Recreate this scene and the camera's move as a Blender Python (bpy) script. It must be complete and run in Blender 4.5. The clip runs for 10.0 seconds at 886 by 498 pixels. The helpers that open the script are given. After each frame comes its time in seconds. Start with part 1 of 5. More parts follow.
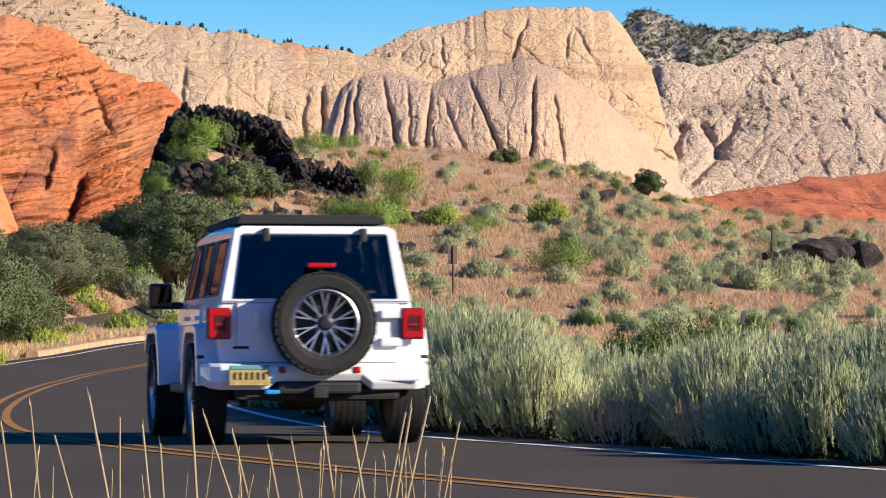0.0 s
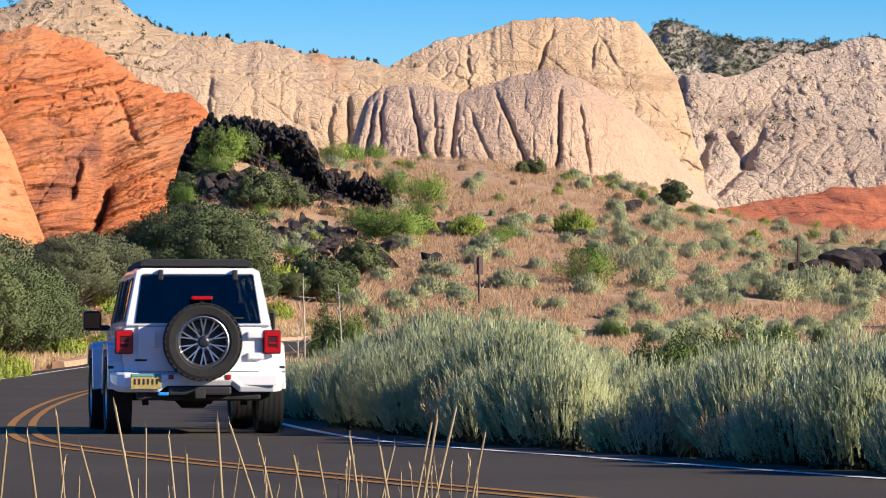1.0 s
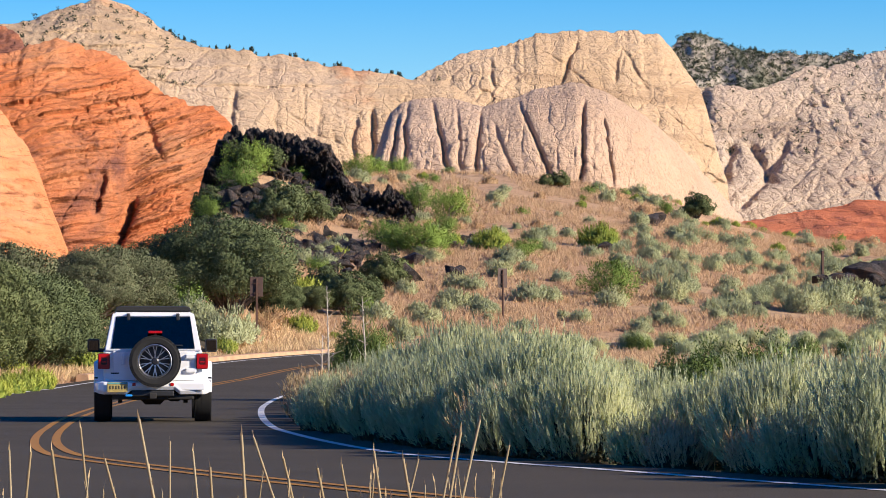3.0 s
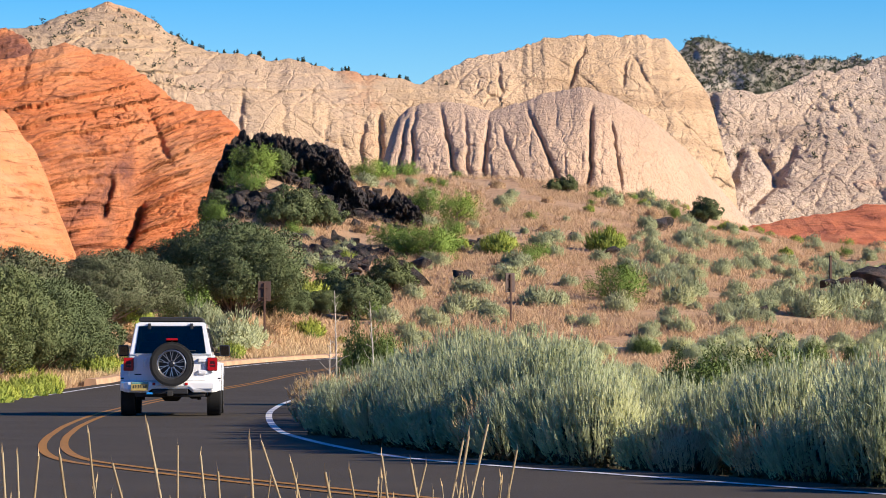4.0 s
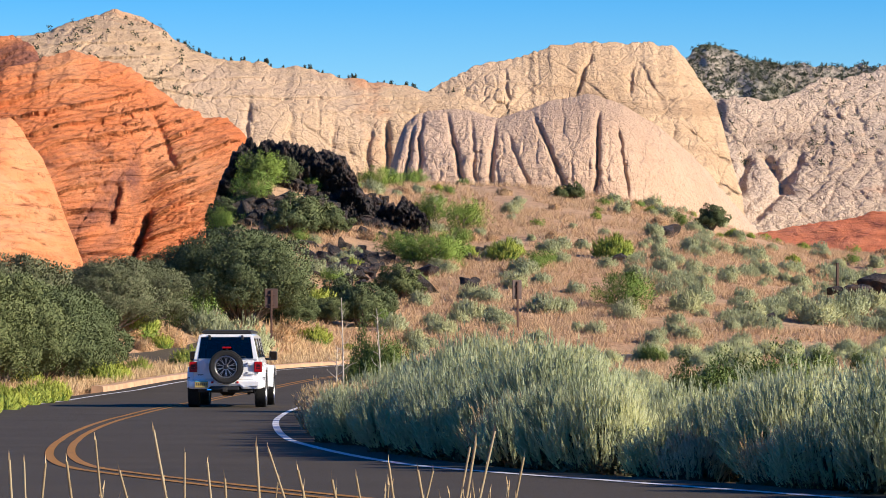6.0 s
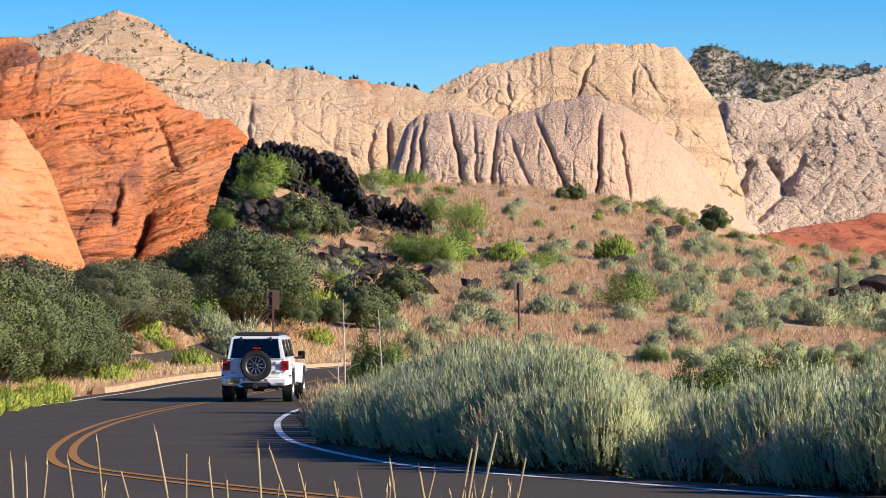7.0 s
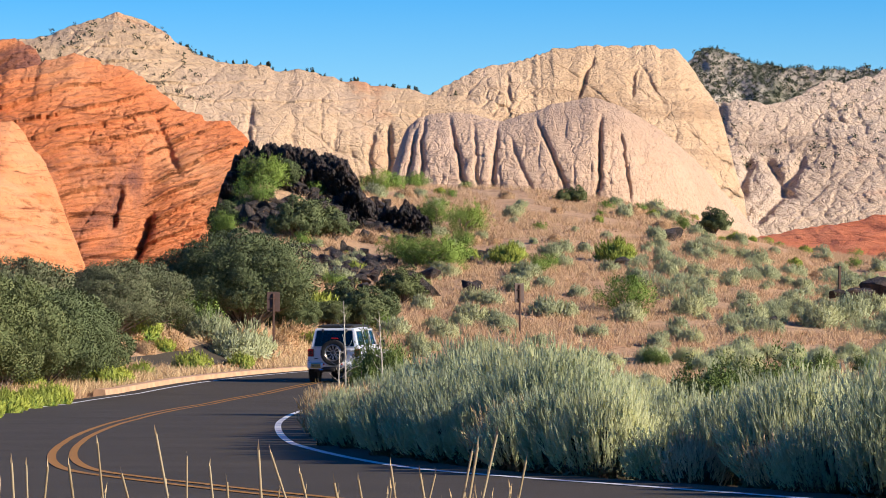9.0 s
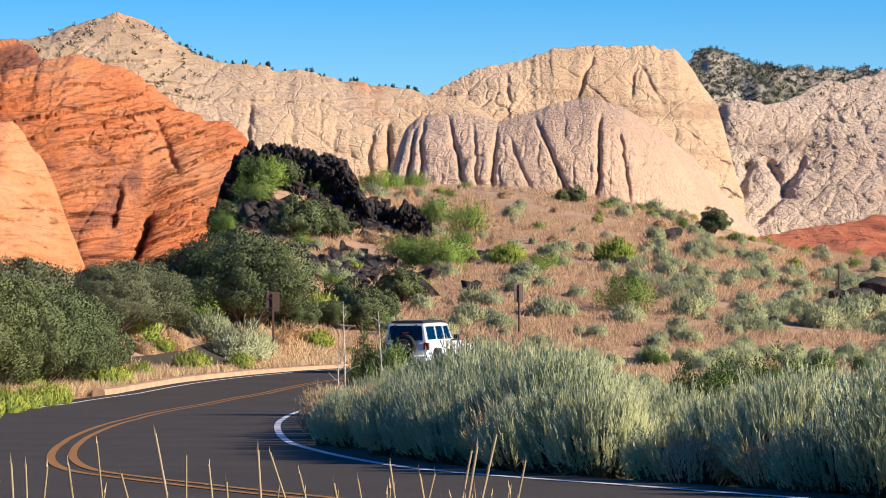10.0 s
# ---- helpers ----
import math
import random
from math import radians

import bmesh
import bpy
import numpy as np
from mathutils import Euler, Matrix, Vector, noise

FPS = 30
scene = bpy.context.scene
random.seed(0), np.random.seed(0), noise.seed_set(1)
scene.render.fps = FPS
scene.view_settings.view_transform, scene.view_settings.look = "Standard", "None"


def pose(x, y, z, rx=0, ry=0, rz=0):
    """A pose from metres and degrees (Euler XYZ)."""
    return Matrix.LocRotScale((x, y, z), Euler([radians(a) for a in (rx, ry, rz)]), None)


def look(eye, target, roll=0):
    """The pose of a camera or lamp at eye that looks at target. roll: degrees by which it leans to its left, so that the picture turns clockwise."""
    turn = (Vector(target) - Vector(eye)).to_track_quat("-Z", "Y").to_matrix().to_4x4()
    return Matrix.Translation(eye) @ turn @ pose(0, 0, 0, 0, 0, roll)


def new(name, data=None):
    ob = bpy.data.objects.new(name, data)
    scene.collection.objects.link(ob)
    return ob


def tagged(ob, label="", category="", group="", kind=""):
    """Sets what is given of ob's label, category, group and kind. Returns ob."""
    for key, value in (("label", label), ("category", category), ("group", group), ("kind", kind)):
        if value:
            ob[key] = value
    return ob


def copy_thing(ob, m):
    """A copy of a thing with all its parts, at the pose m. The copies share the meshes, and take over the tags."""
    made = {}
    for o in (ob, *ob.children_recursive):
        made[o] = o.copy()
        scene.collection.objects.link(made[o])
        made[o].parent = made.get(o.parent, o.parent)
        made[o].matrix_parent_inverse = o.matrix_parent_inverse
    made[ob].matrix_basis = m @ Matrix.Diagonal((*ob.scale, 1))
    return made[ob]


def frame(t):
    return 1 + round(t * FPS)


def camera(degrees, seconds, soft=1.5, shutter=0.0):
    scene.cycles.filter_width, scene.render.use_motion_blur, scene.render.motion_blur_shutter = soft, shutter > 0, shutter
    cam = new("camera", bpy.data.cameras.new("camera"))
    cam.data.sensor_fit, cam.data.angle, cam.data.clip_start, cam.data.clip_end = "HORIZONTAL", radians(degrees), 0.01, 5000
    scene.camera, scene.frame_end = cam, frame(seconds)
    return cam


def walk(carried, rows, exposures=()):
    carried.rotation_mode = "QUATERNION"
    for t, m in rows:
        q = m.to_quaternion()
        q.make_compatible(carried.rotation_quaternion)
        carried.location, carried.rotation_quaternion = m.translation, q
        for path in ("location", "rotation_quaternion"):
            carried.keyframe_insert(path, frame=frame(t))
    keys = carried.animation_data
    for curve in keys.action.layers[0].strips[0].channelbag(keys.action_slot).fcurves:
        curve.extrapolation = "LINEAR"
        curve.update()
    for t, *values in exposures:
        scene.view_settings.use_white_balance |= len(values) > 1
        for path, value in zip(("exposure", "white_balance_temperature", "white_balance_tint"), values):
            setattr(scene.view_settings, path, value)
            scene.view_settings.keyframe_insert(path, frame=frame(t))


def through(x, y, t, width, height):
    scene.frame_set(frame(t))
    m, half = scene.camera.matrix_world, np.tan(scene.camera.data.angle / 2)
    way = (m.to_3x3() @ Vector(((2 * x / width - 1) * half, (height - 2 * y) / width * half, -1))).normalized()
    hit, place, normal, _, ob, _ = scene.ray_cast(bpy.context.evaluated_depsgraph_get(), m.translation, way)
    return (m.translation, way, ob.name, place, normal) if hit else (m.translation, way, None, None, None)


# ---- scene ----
# A tripod camera on the verge that pans slowly left and up.
cam = camera(13.5, 10.0, soft=0.8, shutter=0.5)
PAN = [(0.0, -1.012, 1.220), (0.5, -0.787, 1.306), (1.0, -0.614, 1.380), (1.5, -0.510, 1.466), (2.0, -0.432, 1.505),
       (2.5, -0.337, 1.543), (4.0, -0.130, 1.648), (4.5, -0.099, 1.687), (5.0, -0.073, 1.713), (5.5, -0.048, 1.739),
       (7.0, 0.0, 1.777), (7.5, -0.004, 1.790), (8.0, 0.009, 1.808), (8.5, 0.009, 1.808), (9.0, 0.009, 1.808),
       (9.5, 0.0, 1.808), (10.0, 0.0, 1.808)]
walk(cam, [(t, pose(0, 0, 1.0, 90 + tilt, 0, turn)) for t, turn, tilt in PAN])

# ---- light: low sun on the right, a little behind the camera ----
SUN_UP, SUN_SIDE = 23.5, 22.0
sun_dir = Vector((math.cos(radians(SUN_UP)) * math.cos(radians(SUN_SIDE)),
                  -math.cos(radians(SUN_UP)) * math.sin(radians(SUN_SIDE)), math.sin(radians(SUN_UP))))
sun = new("sun", bpy.data.lights.new("sun", "SUN"))
sun.data.energy, sun.data.angle, sun.data.color = 5.0, radians(0.53), (1.0, 0.88, 0.72)
sun.matrix_basis = look((0, 0, 60), Vector((0, 0, 60)) - sun_dir)
world = bpy.data.worlds.new("sky")
scene.world = world
world.use_nodes = True
nt = world.node_tree
sky = nt.nodes.new("ShaderNodeTexSky")
sky.sky_type, sky.sun_disc = "NISHITA", False
sky.sun_elevation, sky.sun_rotation = radians(SUN_UP), radians(90 + SUN_SIDE)
sky.air_density, sky.dust_density, sky.ozone_density, sky.altitude = 1.0, 0.3, 3.0, 1000
nt.nodes["Background"].inputs["Strength"].default_value = 0.07
hue = nt.nodes.new("ShaderNodeHueSaturation")
hue.inputs["Saturation"].default_value, hue.inputs["Hue"].default_value, hue.inputs["Value"].default_value = 1.8, 0.52, 1.4
nt.links.new(sky.outputs["Color"], hue.inputs["Color"])
nt.links.new(hue.outputs["Color"], nt.nodes["Background"].inputs["Color"])
scene.view_settings.exposure = 0.74

# ---- materials ----
def material(name, rough=0.9, metal=0.0, bump=0.0):
    m = bpy.data.materials.new(name)
    m.use_nodes = True
    b = m.node_tree.nodes["Principled BSDF"]
    b.inputs["Roughness"].default_value, b.inputs["Metallic"].default_value = rough, metal
    return m, m.node_tree, b


def coords(t, scale=(1, 1, 1), turn=(0, 0, 0), kind="Object"):
    c, mp = t.nodes.new("ShaderNodeTexCoord"), t.nodes.new("ShaderNodeMapping")
    t.links.new(c.outputs[kind], mp.inputs["Vector"])
    mp.inputs["Scale"].default_value = scale
    mp.inputs["Rotation"].default_value = [radians(a) for a in turn]
    return mp.outputs["Vector"]


def noise_tex(t, vec, scale, detail=4, rough=0.6, warp=0.0):
    n = t.nodes.new("ShaderNodeTexNoise")
    n.inputs["Scale"].default_value, n.inputs["Detail"].default_value = scale, detail
    n.inputs["Roughness"].default_value, n.inputs["Distortion"].default_value = rough, warp
    t.links.new(vec, n.inputs["Vector"])
    return n.outputs["Fac"]


def ramp(t, fac, stops):
    r = t.nodes.new("ShaderNodeValToRGB")
    e = r.color_ramp.elements
    while len(e) < len(stops):
        e.new(0.5)
    for el, (p, c) in zip(e, stops):
        el.position, el.color = p, (*c, 1) if len(c) == 3 else c
    t.links.new(fac, r.inputs["Fac"])
    return r.outputs["Color"]


def blend(t, a, b, fac, mode="MIX"):
    n = t.nodes.new("ShaderNodeMix")
    n.data_type, n.blend_type = "RGBA", mode
    for sock, v in ((n.inputs["A"], a), (n.inputs["B"], b), (n.inputs["Factor"], fac)):
        if isinstance(v, (int, float)):
            sock.default_value = v
        elif isinstance(v, tuple):
            sock.default_value = (*v, 1)
        else:
            t.links.new(v, sock)
    return n.outputs["Result"]


def finish(t, b, color, height=None, strength=0.4, dist=0.05):
    t.links.new(color, b.inputs["Base Color"])
    if height is not None:
        n = t.nodes.new("ShaderNodeBump")
        n.inputs["Strength"].default_value, n.inputs["Distance"].default_value = strength, dist
        t.links.new(height, n.inputs["Height"])
        t.links.new(n.outputs["Normal"], b.inputs["Normal"])


def crack_tex(t, v, scale, stretch, warp):
    """Distance to the nearest joint of a field of blocks, warped so that no joint runs straight."""
    n = t.nodes.new("ShaderNodeTexNoise")
    n.inputs["Scale"].default_value, n.inputs["Detail"].default_value = scale * 0.6, 3
    t.links.new(v, n.inputs["Vector"])
    add = t.nodes.new("ShaderNodeVectorMath")
    add.operation = "MULTIPLY_ADD"
    t.links.new(n.outputs["Color"], add.inputs[0])
    add.inputs[1].default_value = [warp / scale] * 3
    t.links.new(v, add.inputs[2])
    mp = t.nodes.new("ShaderNodeMapping")
    mp.inputs["Scale"].default_value = (1, 1, stretch)
    t.links.new(add.outputs[0], mp.inputs["Vector"])
    vo = t.nodes.new("ShaderNodeTexVoronoi")
    vo.feature = "DISTANCE_TO_EDGE"
    vo.inputs["Scale"].default_value = scale
    t.links.new(mp.outputs[0], vo.inputs["Vector"])
    return vo.outputs["Distance"]


def stone(name, stops, patch, patch_at, grain, bed_scale, bed_turn, streak, bump_dist, size, cracks, varnish=(0.42, 0.36, 0.33)):
    """Weathered sandstone: base colours by broad noise, patches of another hue, bedding lines, joints and dark varnish."""
    m, t, b = material(name, 0.95)
    b.inputs["Specular IOR Level"].default_value = 0.15
    v = coords(t)
    base = ramp(t, noise_tex(t, v, 1.6 / size, 6, 0.65), stops)
    pm = ramp(t, noise_tex(t, v, 1.1 / size, 6, 0.65, 0.6), [(patch_at, (0, 0, 0)), (min(1, patch_at + 0.10), (1, 1, 1))])
    c = blend(t, base, patch, pm)
    bedv = coords(t, (bed_scale * 0.10, bed_scale * 0.10, bed_scale), bed_turn)
    bed = noise_tex(t, bedv, 1.0, 6, 0.75, 0.4)
    lines = ramp(t, bed, [(0.34, varnish), (0.45, (1, 1, 1)), (0.60, (1, 1, 1)), (0.74, (0.75, 0.70, 0.66))])
    c = blend(t, c, lines, streak, "MULTIPLY")
    speck = ramp(t, noise_tex(t, v, grain, 6, 0.75), [(0.32, (0.5, 0.47, 0.45)), (0.46, (1, 1, 1)), (0.7, (1.08, 1.06, 1.04))])
    c = blend(t, c, speck, 0.7, "MULTIPLY")
    h = blend(t, noise_tex(t, v, grain * 0.5, 8, 0.72), bed, 0.45)
    for scale, stretch, width, force in cracks:
        d = crack_tex(t, v, scale, stretch, 1.3)
        patchy = ramp(t, noise_tex(t, v, scale * 0.35, 3), [(0.38, (0, 0, 0)), (0.55, (force, force, force))])
        c = blend(t, c, ramp(t, d, [(0.0, varnish), (width, (1, 1, 1))]), patchy, "MULTIPLY")
        h = blend(t, h, ramp(t, d, [(0.0, (0, 0, 0)), (width * 2.0, (1, 1, 1))]), 0.10, "MIX")
    finish(t, b, c, h, 1.0, bump_dist)
    return m


cream = stone("cream_sandstone", [(0.3, (0.50, 0.335, 0.20)), (0.5, (0.585, 0.41, 0.26)), (0.7, (0.555, 0.40, 0.28))],
              (0.55, 0.28, 0.15), 0.60, 1.1, 0.12, (8, 14, 0), 0.35, 2.6, 90, ((0.20, 1.1, 0.03, 0.10),))
flute = stone("fluted_sandstone", [(0.3, (0.48, 0.325, 0.225)), (0.5, (0.55, 0.385, 0.27)), (0.7, (0.50, 0.36, 0.28))],
              (0.58, 0.33, 0.21), 0.58, 1.1, 0.12, (8, 14, 0), 0.3, 2.0, 90, ((0.40, 0.35, 0.03, 0.25),))
pale = stone("pale_sandstone", [(0.3, (0.50, 0.372, 0.27)), (0.5, (0.59, 0.45, 0.335)), (0.7, (0.54, 0.425, 0.335))],
             (0.60, 0.34, 0.22), 0.58, 0.9, 0.10, (5, -10, 0), 0.35, 3.2, 110, ((0.16, 1.0, 0.035, 0.5), (0.45, 1.0, 0.05, 0.3)))
red = stone("red_sandstone", [(0.3, (0.52, 0.155, 0.057)), (0.5, (0.63, 0.225, 0.095)), (0.7, (0.60, 0.275, 0.135))],
            (0.24, 0.10, 0.07), 0.52, 3.0, 1.4, (0, -18.8, 0), 0.8, 0.8, 16, (), (0.20, 0.14, 0.13))
orange = stone("orange_sandstone", [(0.3, (0.55, 0.20, 0.080)), (0.5, (0.62, 0.265, 0.118)), (0.7, (0.61, 0.31, 0.16))],
               (0.64, 0.20, 0.07), 0.58, 3.0, 1.5, (0, 8, 0), 0.95, 0.4, 9, (), (0.4, 0.26, 0.22))
redslope = stone("red_slickrock", [(0.3, (0.50, 0.14, 0.060)), (0.5, (0.60, 0.19, 0.085)), (0.7, (0.56, 0.22, 0.11))],
                 (0.42, 0.12, 0.06), 0.6, 1.5, 0.6, (0, -14, 0), 0.6, 0.8, 20, ((0.15, 2.5, 0.02, 0.6),), (0.35, 0.25, 0.22))
pinyon_hill = stone("wooded_stone", [(0.35, (0.42, 0.36, 0.29)), (0.5, (0.34, 0.30, 0.24)), (0.65, (0.46, 0.40, 0.33))],
                    (0.10, 0.11, 0.075), 0.48, 0.25, 0.06, (0, 0, 0), 0.3, 4.0, 40, ((0.06, 0.8, 0.06, 0.8),))


def lava_material():
    m, t, b = material("basalt", 0.8)
    v = coords(t)
    c = ramp(t, noise_tex(t, v, 1.3, 6, 0.7), [(0.35, (0.016, 0.014, 0.014)), (0.50, (0.048, 0.037, 0.033)), (0.66, (0.16, 0.095, 0.066))])
    finish(t, b, c, noise_tex(t, v, 3.5, 8, 0.78), 1.0, 0.45)
    return m


def asphalt_material():
    m, t, b = material("asphalt", 0.9)
    b.inputs["Specular IOR Level"].default_value = 0.18
    v = coords(t)
    c = ramp(t, noise_tex(t, v, 0.35, 5, 0.6), [(0.3, (0.056, 0.046, 0.033)), (0.7, (0.078, 0.064, 0.046))])
    g = ramp(t, noise_tex(t, v, 60, 2, 0.8), [(0.3, (0.6, 0.6, 0.6)), (0.7, (1.35, 1.3, 1.25))])
    c = blend(t, c, g, 0.6, "MULTIPLY")
    finish(t, b, c, noise_tex(t, v, 90, 2, 0.8), 0.5, 0.01)
    return m


def paint_material(name, col, wear):
    m, t, b = material(name, 0.8)
    b.inputs["Specular IOR Level"].default_value = 0.2
    v = coords(t)
    c = ramp(t, noise_tex(t, v, 9, 6, 0.75), [(wear - 0.06, (0.07, 0.06, 0.055)), (wear + 0.06, col)])
    finish(t, b, c)
    return m


def soil_material():
    m, t, b = material("sandy_soil", 1.0)
    v = coords(t)
    c = ramp(t, noise_tex(t, v, 0.22, 6, 0.65), [(0.3, (0.38, 0.215, 0.115)), (0.5, (0.47, 0.29, 0.16)), (0.7, (0.50, 0.33, 0.19))])
    d = ramp(t, noise_tex(t, v, 1.7, 6, 0.75), [(0.32, (0.35, 0.3, 0.26)), (0.5, (1, 1, 1)), (0.72, (1.15, 1.1, 1.0))])
    c = blend(t, c, d, 0.9, "MULTIPLY")
    finish(t, b, c, noise_tex(t, v, 6, 5, 0.7), 0.8, 0.12)
    return m


def leafy(name, cols, rough=0.75, through=0.09):
    """Foliage: each leaf its own shade, a little light passing through."""
    m, t, b = material(name, rough)
    g = t.nodes.new("ShaderNodeNewGeometry")
    c = ramp(t, g.outputs["Random Per Island"], [(i / (len(cols) - 1), k) for i, k in enumerate(cols)])
    o = t.nodes.new("ShaderNodeObjectInfo")
    tint = ramp(t, o.outputs["Random"], [(0.0, (0.82, 0.84, 0.8)), (0.5, (1, 1, 1)), (1.0, (1.12, 1.06, 0.95))])
    c = blend(t, c, tint, 1.0, "MULTIPLY")
    t.links.new(c, b.inputs["Base Color"])
    b.inputs["Specular IOR Level"].default_value = 0.12
    tr, mix = t.nodes.new("ShaderNodeBsdfTranslucent"), t.nodes.new("ShaderNodeMixShader")
    t.links.new(c, tr.inputs["Color"])
    mix.inputs[0].default_value = through
    out = t.nodes["Material Output"]
    t.links.new(b.outputs[0], mix.inputs[1])
    t.links.new(tr.outputs[0], mix.inputs[2])
    t.links.new(mix.outputs[0], out.inputs["Surface"])
    return m


def plain(name, col, rough=0.5, metal=0.0, coat=0.0, mottle=0.12, scale=6.0):
    m, t, b = material(name, rough, metal)
    v = coords(t)
    lo, hi = tuple(x * (1 - mottle) for x in col), tuple(min(1, x * (1 + mottle)) for x in col)
    t.links.new(ramp(t, noise_tex(t, v, scale, 5, 0.6), [(0.3, lo), (0.7, hi)]), b.inputs["Base Color"])
    b.inputs["Coat Weight"].default_value = coat
    return m


basalt, asphalt, soil = lava_material(), asphalt_material(), soil_material()
white_line = paint_material("road_paint_white", (0.62, 0.60, 0.58), 0.30)
yellow_line = paint_material("road_paint_yellow", (0.36, 0.165, 0.032), 0.40)
kerb_mat = plain("kerb_concrete", (0.46, 0.28, 0.16), 0.9, mottle=0.25, scale=2.5)
sage = leafy("sage_leaf", [(0.46, 0.50, 0.275), (0.54, 0.57, 0.325), (0.60, 0.62, 0.385), (0.50, 0.545, 0.33)], through=0.45)
hill_sage = leafy("hill_sage_leaf", [(0.32, 0.35, 0.20), (0.42, 0.44, 0.26), (0.48, 0.50, 0.31), (0.36, 0.39, 0.22)], through=0.28)
# inner leaves and brown twigs, darkened in colour for the shade inside the brush
sage_shaded = leafy("sage_inner", [(0.06, 0.075, 0.042), (0.10, 0.11, 0.065), (0.10, 0.07, 0.045)], through=0.03)
oak = leafy("oak_leaf", [(0.060, 0.082, 0.034), (0.098, 0.125, 0.054), (0.165, 0.19, 0.092), (0.072, 0.096, 0.046)])
oak_grey = leafy("grey_oak_leaf", [(0.078, 0.095, 0.048), (0.12, 0.138, 0.073), (0.19, 0.20, 0.112), (0.105, 0.098, 0.058)])
green = leafy("bright_leaf", [(0.11, 0.18, 0.035), (0.17, 0.25, 0.055), (0.23, 0.31, 0.08)])
leaf_green = leafy("bush_leaf", [(0.07, 0.11, 0.03), (0.12, 0.17, 0.045), (0.19, 0.24, 0.08)])
rabbit = leafy("yellow_green_leaf", [(0.24, 0.29, 0.05), (0.33, 0.385, 0.075), (0.42, 0.45, 0.11)])
straw = leafy("dry_grass", [(0.52, 0.37, 0.19), (0.62, 0.46, 0.26), (0.68, 0.53, 0.32), (0.46, 0.30, 0.17)], 0.8)
rosy = leafy("dry_cheatgrass", [(0.46, 0.29, 0.165), (0.56, 0.37, 0.215), (0.61, 0.43, 0.265), (0.38, 0.26, 0.145)], 0.85, 0.2)
stalk_straw = leafy("weathered_stalk", [(0.34, 0.26, 0.15), (0.40, 0.31, 0.19), (0.44, 0.36, 0.23)], 0.85)
pine_leaf = leafy("pine_needles", [(0.035, 0.048, 0.03), (0.06, 0.075, 0.045), (0.09, 0.10, 0.065)])
bark = plain("grey_bark", (0.16, 0.12, 0.09), 0.95, mottle=0.4, scale=14)
pale_bark = plain("bleached_bark", (0.45, 0.40, 0.33), 0.9, mottle=0.3, scale=14)

# ---- the lie of the land ----
PROFILE = [(-400, 0.3), (0, 0.12), (29.7, 0.076), (54.5, -0.11), (79.5, -0.10), (99, 0.02), (111, 0.22), (120, 0.5), (130, 0.76), (160, 1.6), (240, 2.5), (600, 3.0), (4000, 3.0)]
CENTRE = [(60, -75), (38, -40), (24, -15), (13, 0), (6.4, 10), (1.7, 19), (-1.4, 26.9), (-2.9, 31.8), (-3.9, 36.7), (-5.0, 46.7), (-6.05, 60), (-6.8, 77),
          (-6.8, 91), (-6.1, 105), (-4.5, 119), (-1.9, 131), (2.2, 140), (8, 147.5), (16, 153), (32, 158), (62, 160), (120, 156)]
CREST = [(-400, 5), (-60, 5), (-22, 3.5), (-15, 4.3), (-12.4, 6.0), (-10, 9.3), (-6, 10.4), (0, 10.2), (5, 10.0), (10, 9.2), (15, 8.3), (19.4, 6.7), (23, 5.7), (28.4, 5.3), (45, 5), (90, 3), (400, 2)]


def spline(pts, per=8):
    """A smooth line through plan points."""
    p = np.array(pts, float)
    p = np.vstack([2 * p[0] - p[1], p, 2 * p[-1] - p[-2]])
    out = []
    for i in range(1, len(p) - 2):
        for k in range(per):
            u = k / per
            out.append(0.5 * (2 * p[i] + (p[i + 1] - p[i - 1]) * u + (2 * p[i - 1] - 5 * p[i] + 4 * p[i + 1] - p[i + 2]) * u * u
                              + (3 * p[i] - p[i - 1] - 3 * p[i + 1] + p[i + 2]) * u ** 3))
    out.append(p[-2])
    return np.array(out)


ROAD = spline(CENTRE)


def smooth(a, b, v):
    u = np.clip((v - a) / (b - a), 0, 1)
    return u * u * (3 - 2 * u)


def hash2(i, j, seed=0):
    h = np.sin(i * 127.1 + j * 311.7 + seed * 74.7) * 43758.5453
    return h - np.floor(h)


def vnoise(x, y, seed=0):
    i, j = np.floor(x), np.floor(y)
    u, v = x - i, y - j
    u, v = u * u * (3 - 2 * u), v * v * (3 - 2 * v)
    a, b, c, d = hash2(i, j, seed), hash2(i + 1, j, seed), hash2(i, j + 1, seed), hash2(i + 1, j + 1, seed)
    return (a + (b - a) * u) * (1 - v) + (c + (d - c) * u) * v


def fbm(x, y, octaves=4, seed=0, gain=0.5):
    s, a = 0.0, 1.0
    for k in range(octaves):
        s = s + a * (vnoise(x * 2.03 ** k, y * 2.03 ** k, seed + k) - 0.5)
        a *= gain
    return s


def road_z(y):
    q = np.array(PROFILE, float)
    return np.interp(y, q[:, 0], q[:, 1])


def road_gap(x, y):
    """Distance to the road's centre line."""
    x, y = np.atleast_1d(x).astype(float), np.atleast_1d(y).astype(float)
    best = np.full(x.shape, 1e9)
    for a, b in zip(ROAD[:-1], ROAD[1:]):
        dx, dy = b - a
        u = np.clip(((x - a[0]) * dx + (y - a[1]) * dy) / (dx * dx + dy * dy), 0, 1)
        best = np.minimum(best, np.hypot(x - a[0] - u * dx, y - a[1] - u * dy))
    return best


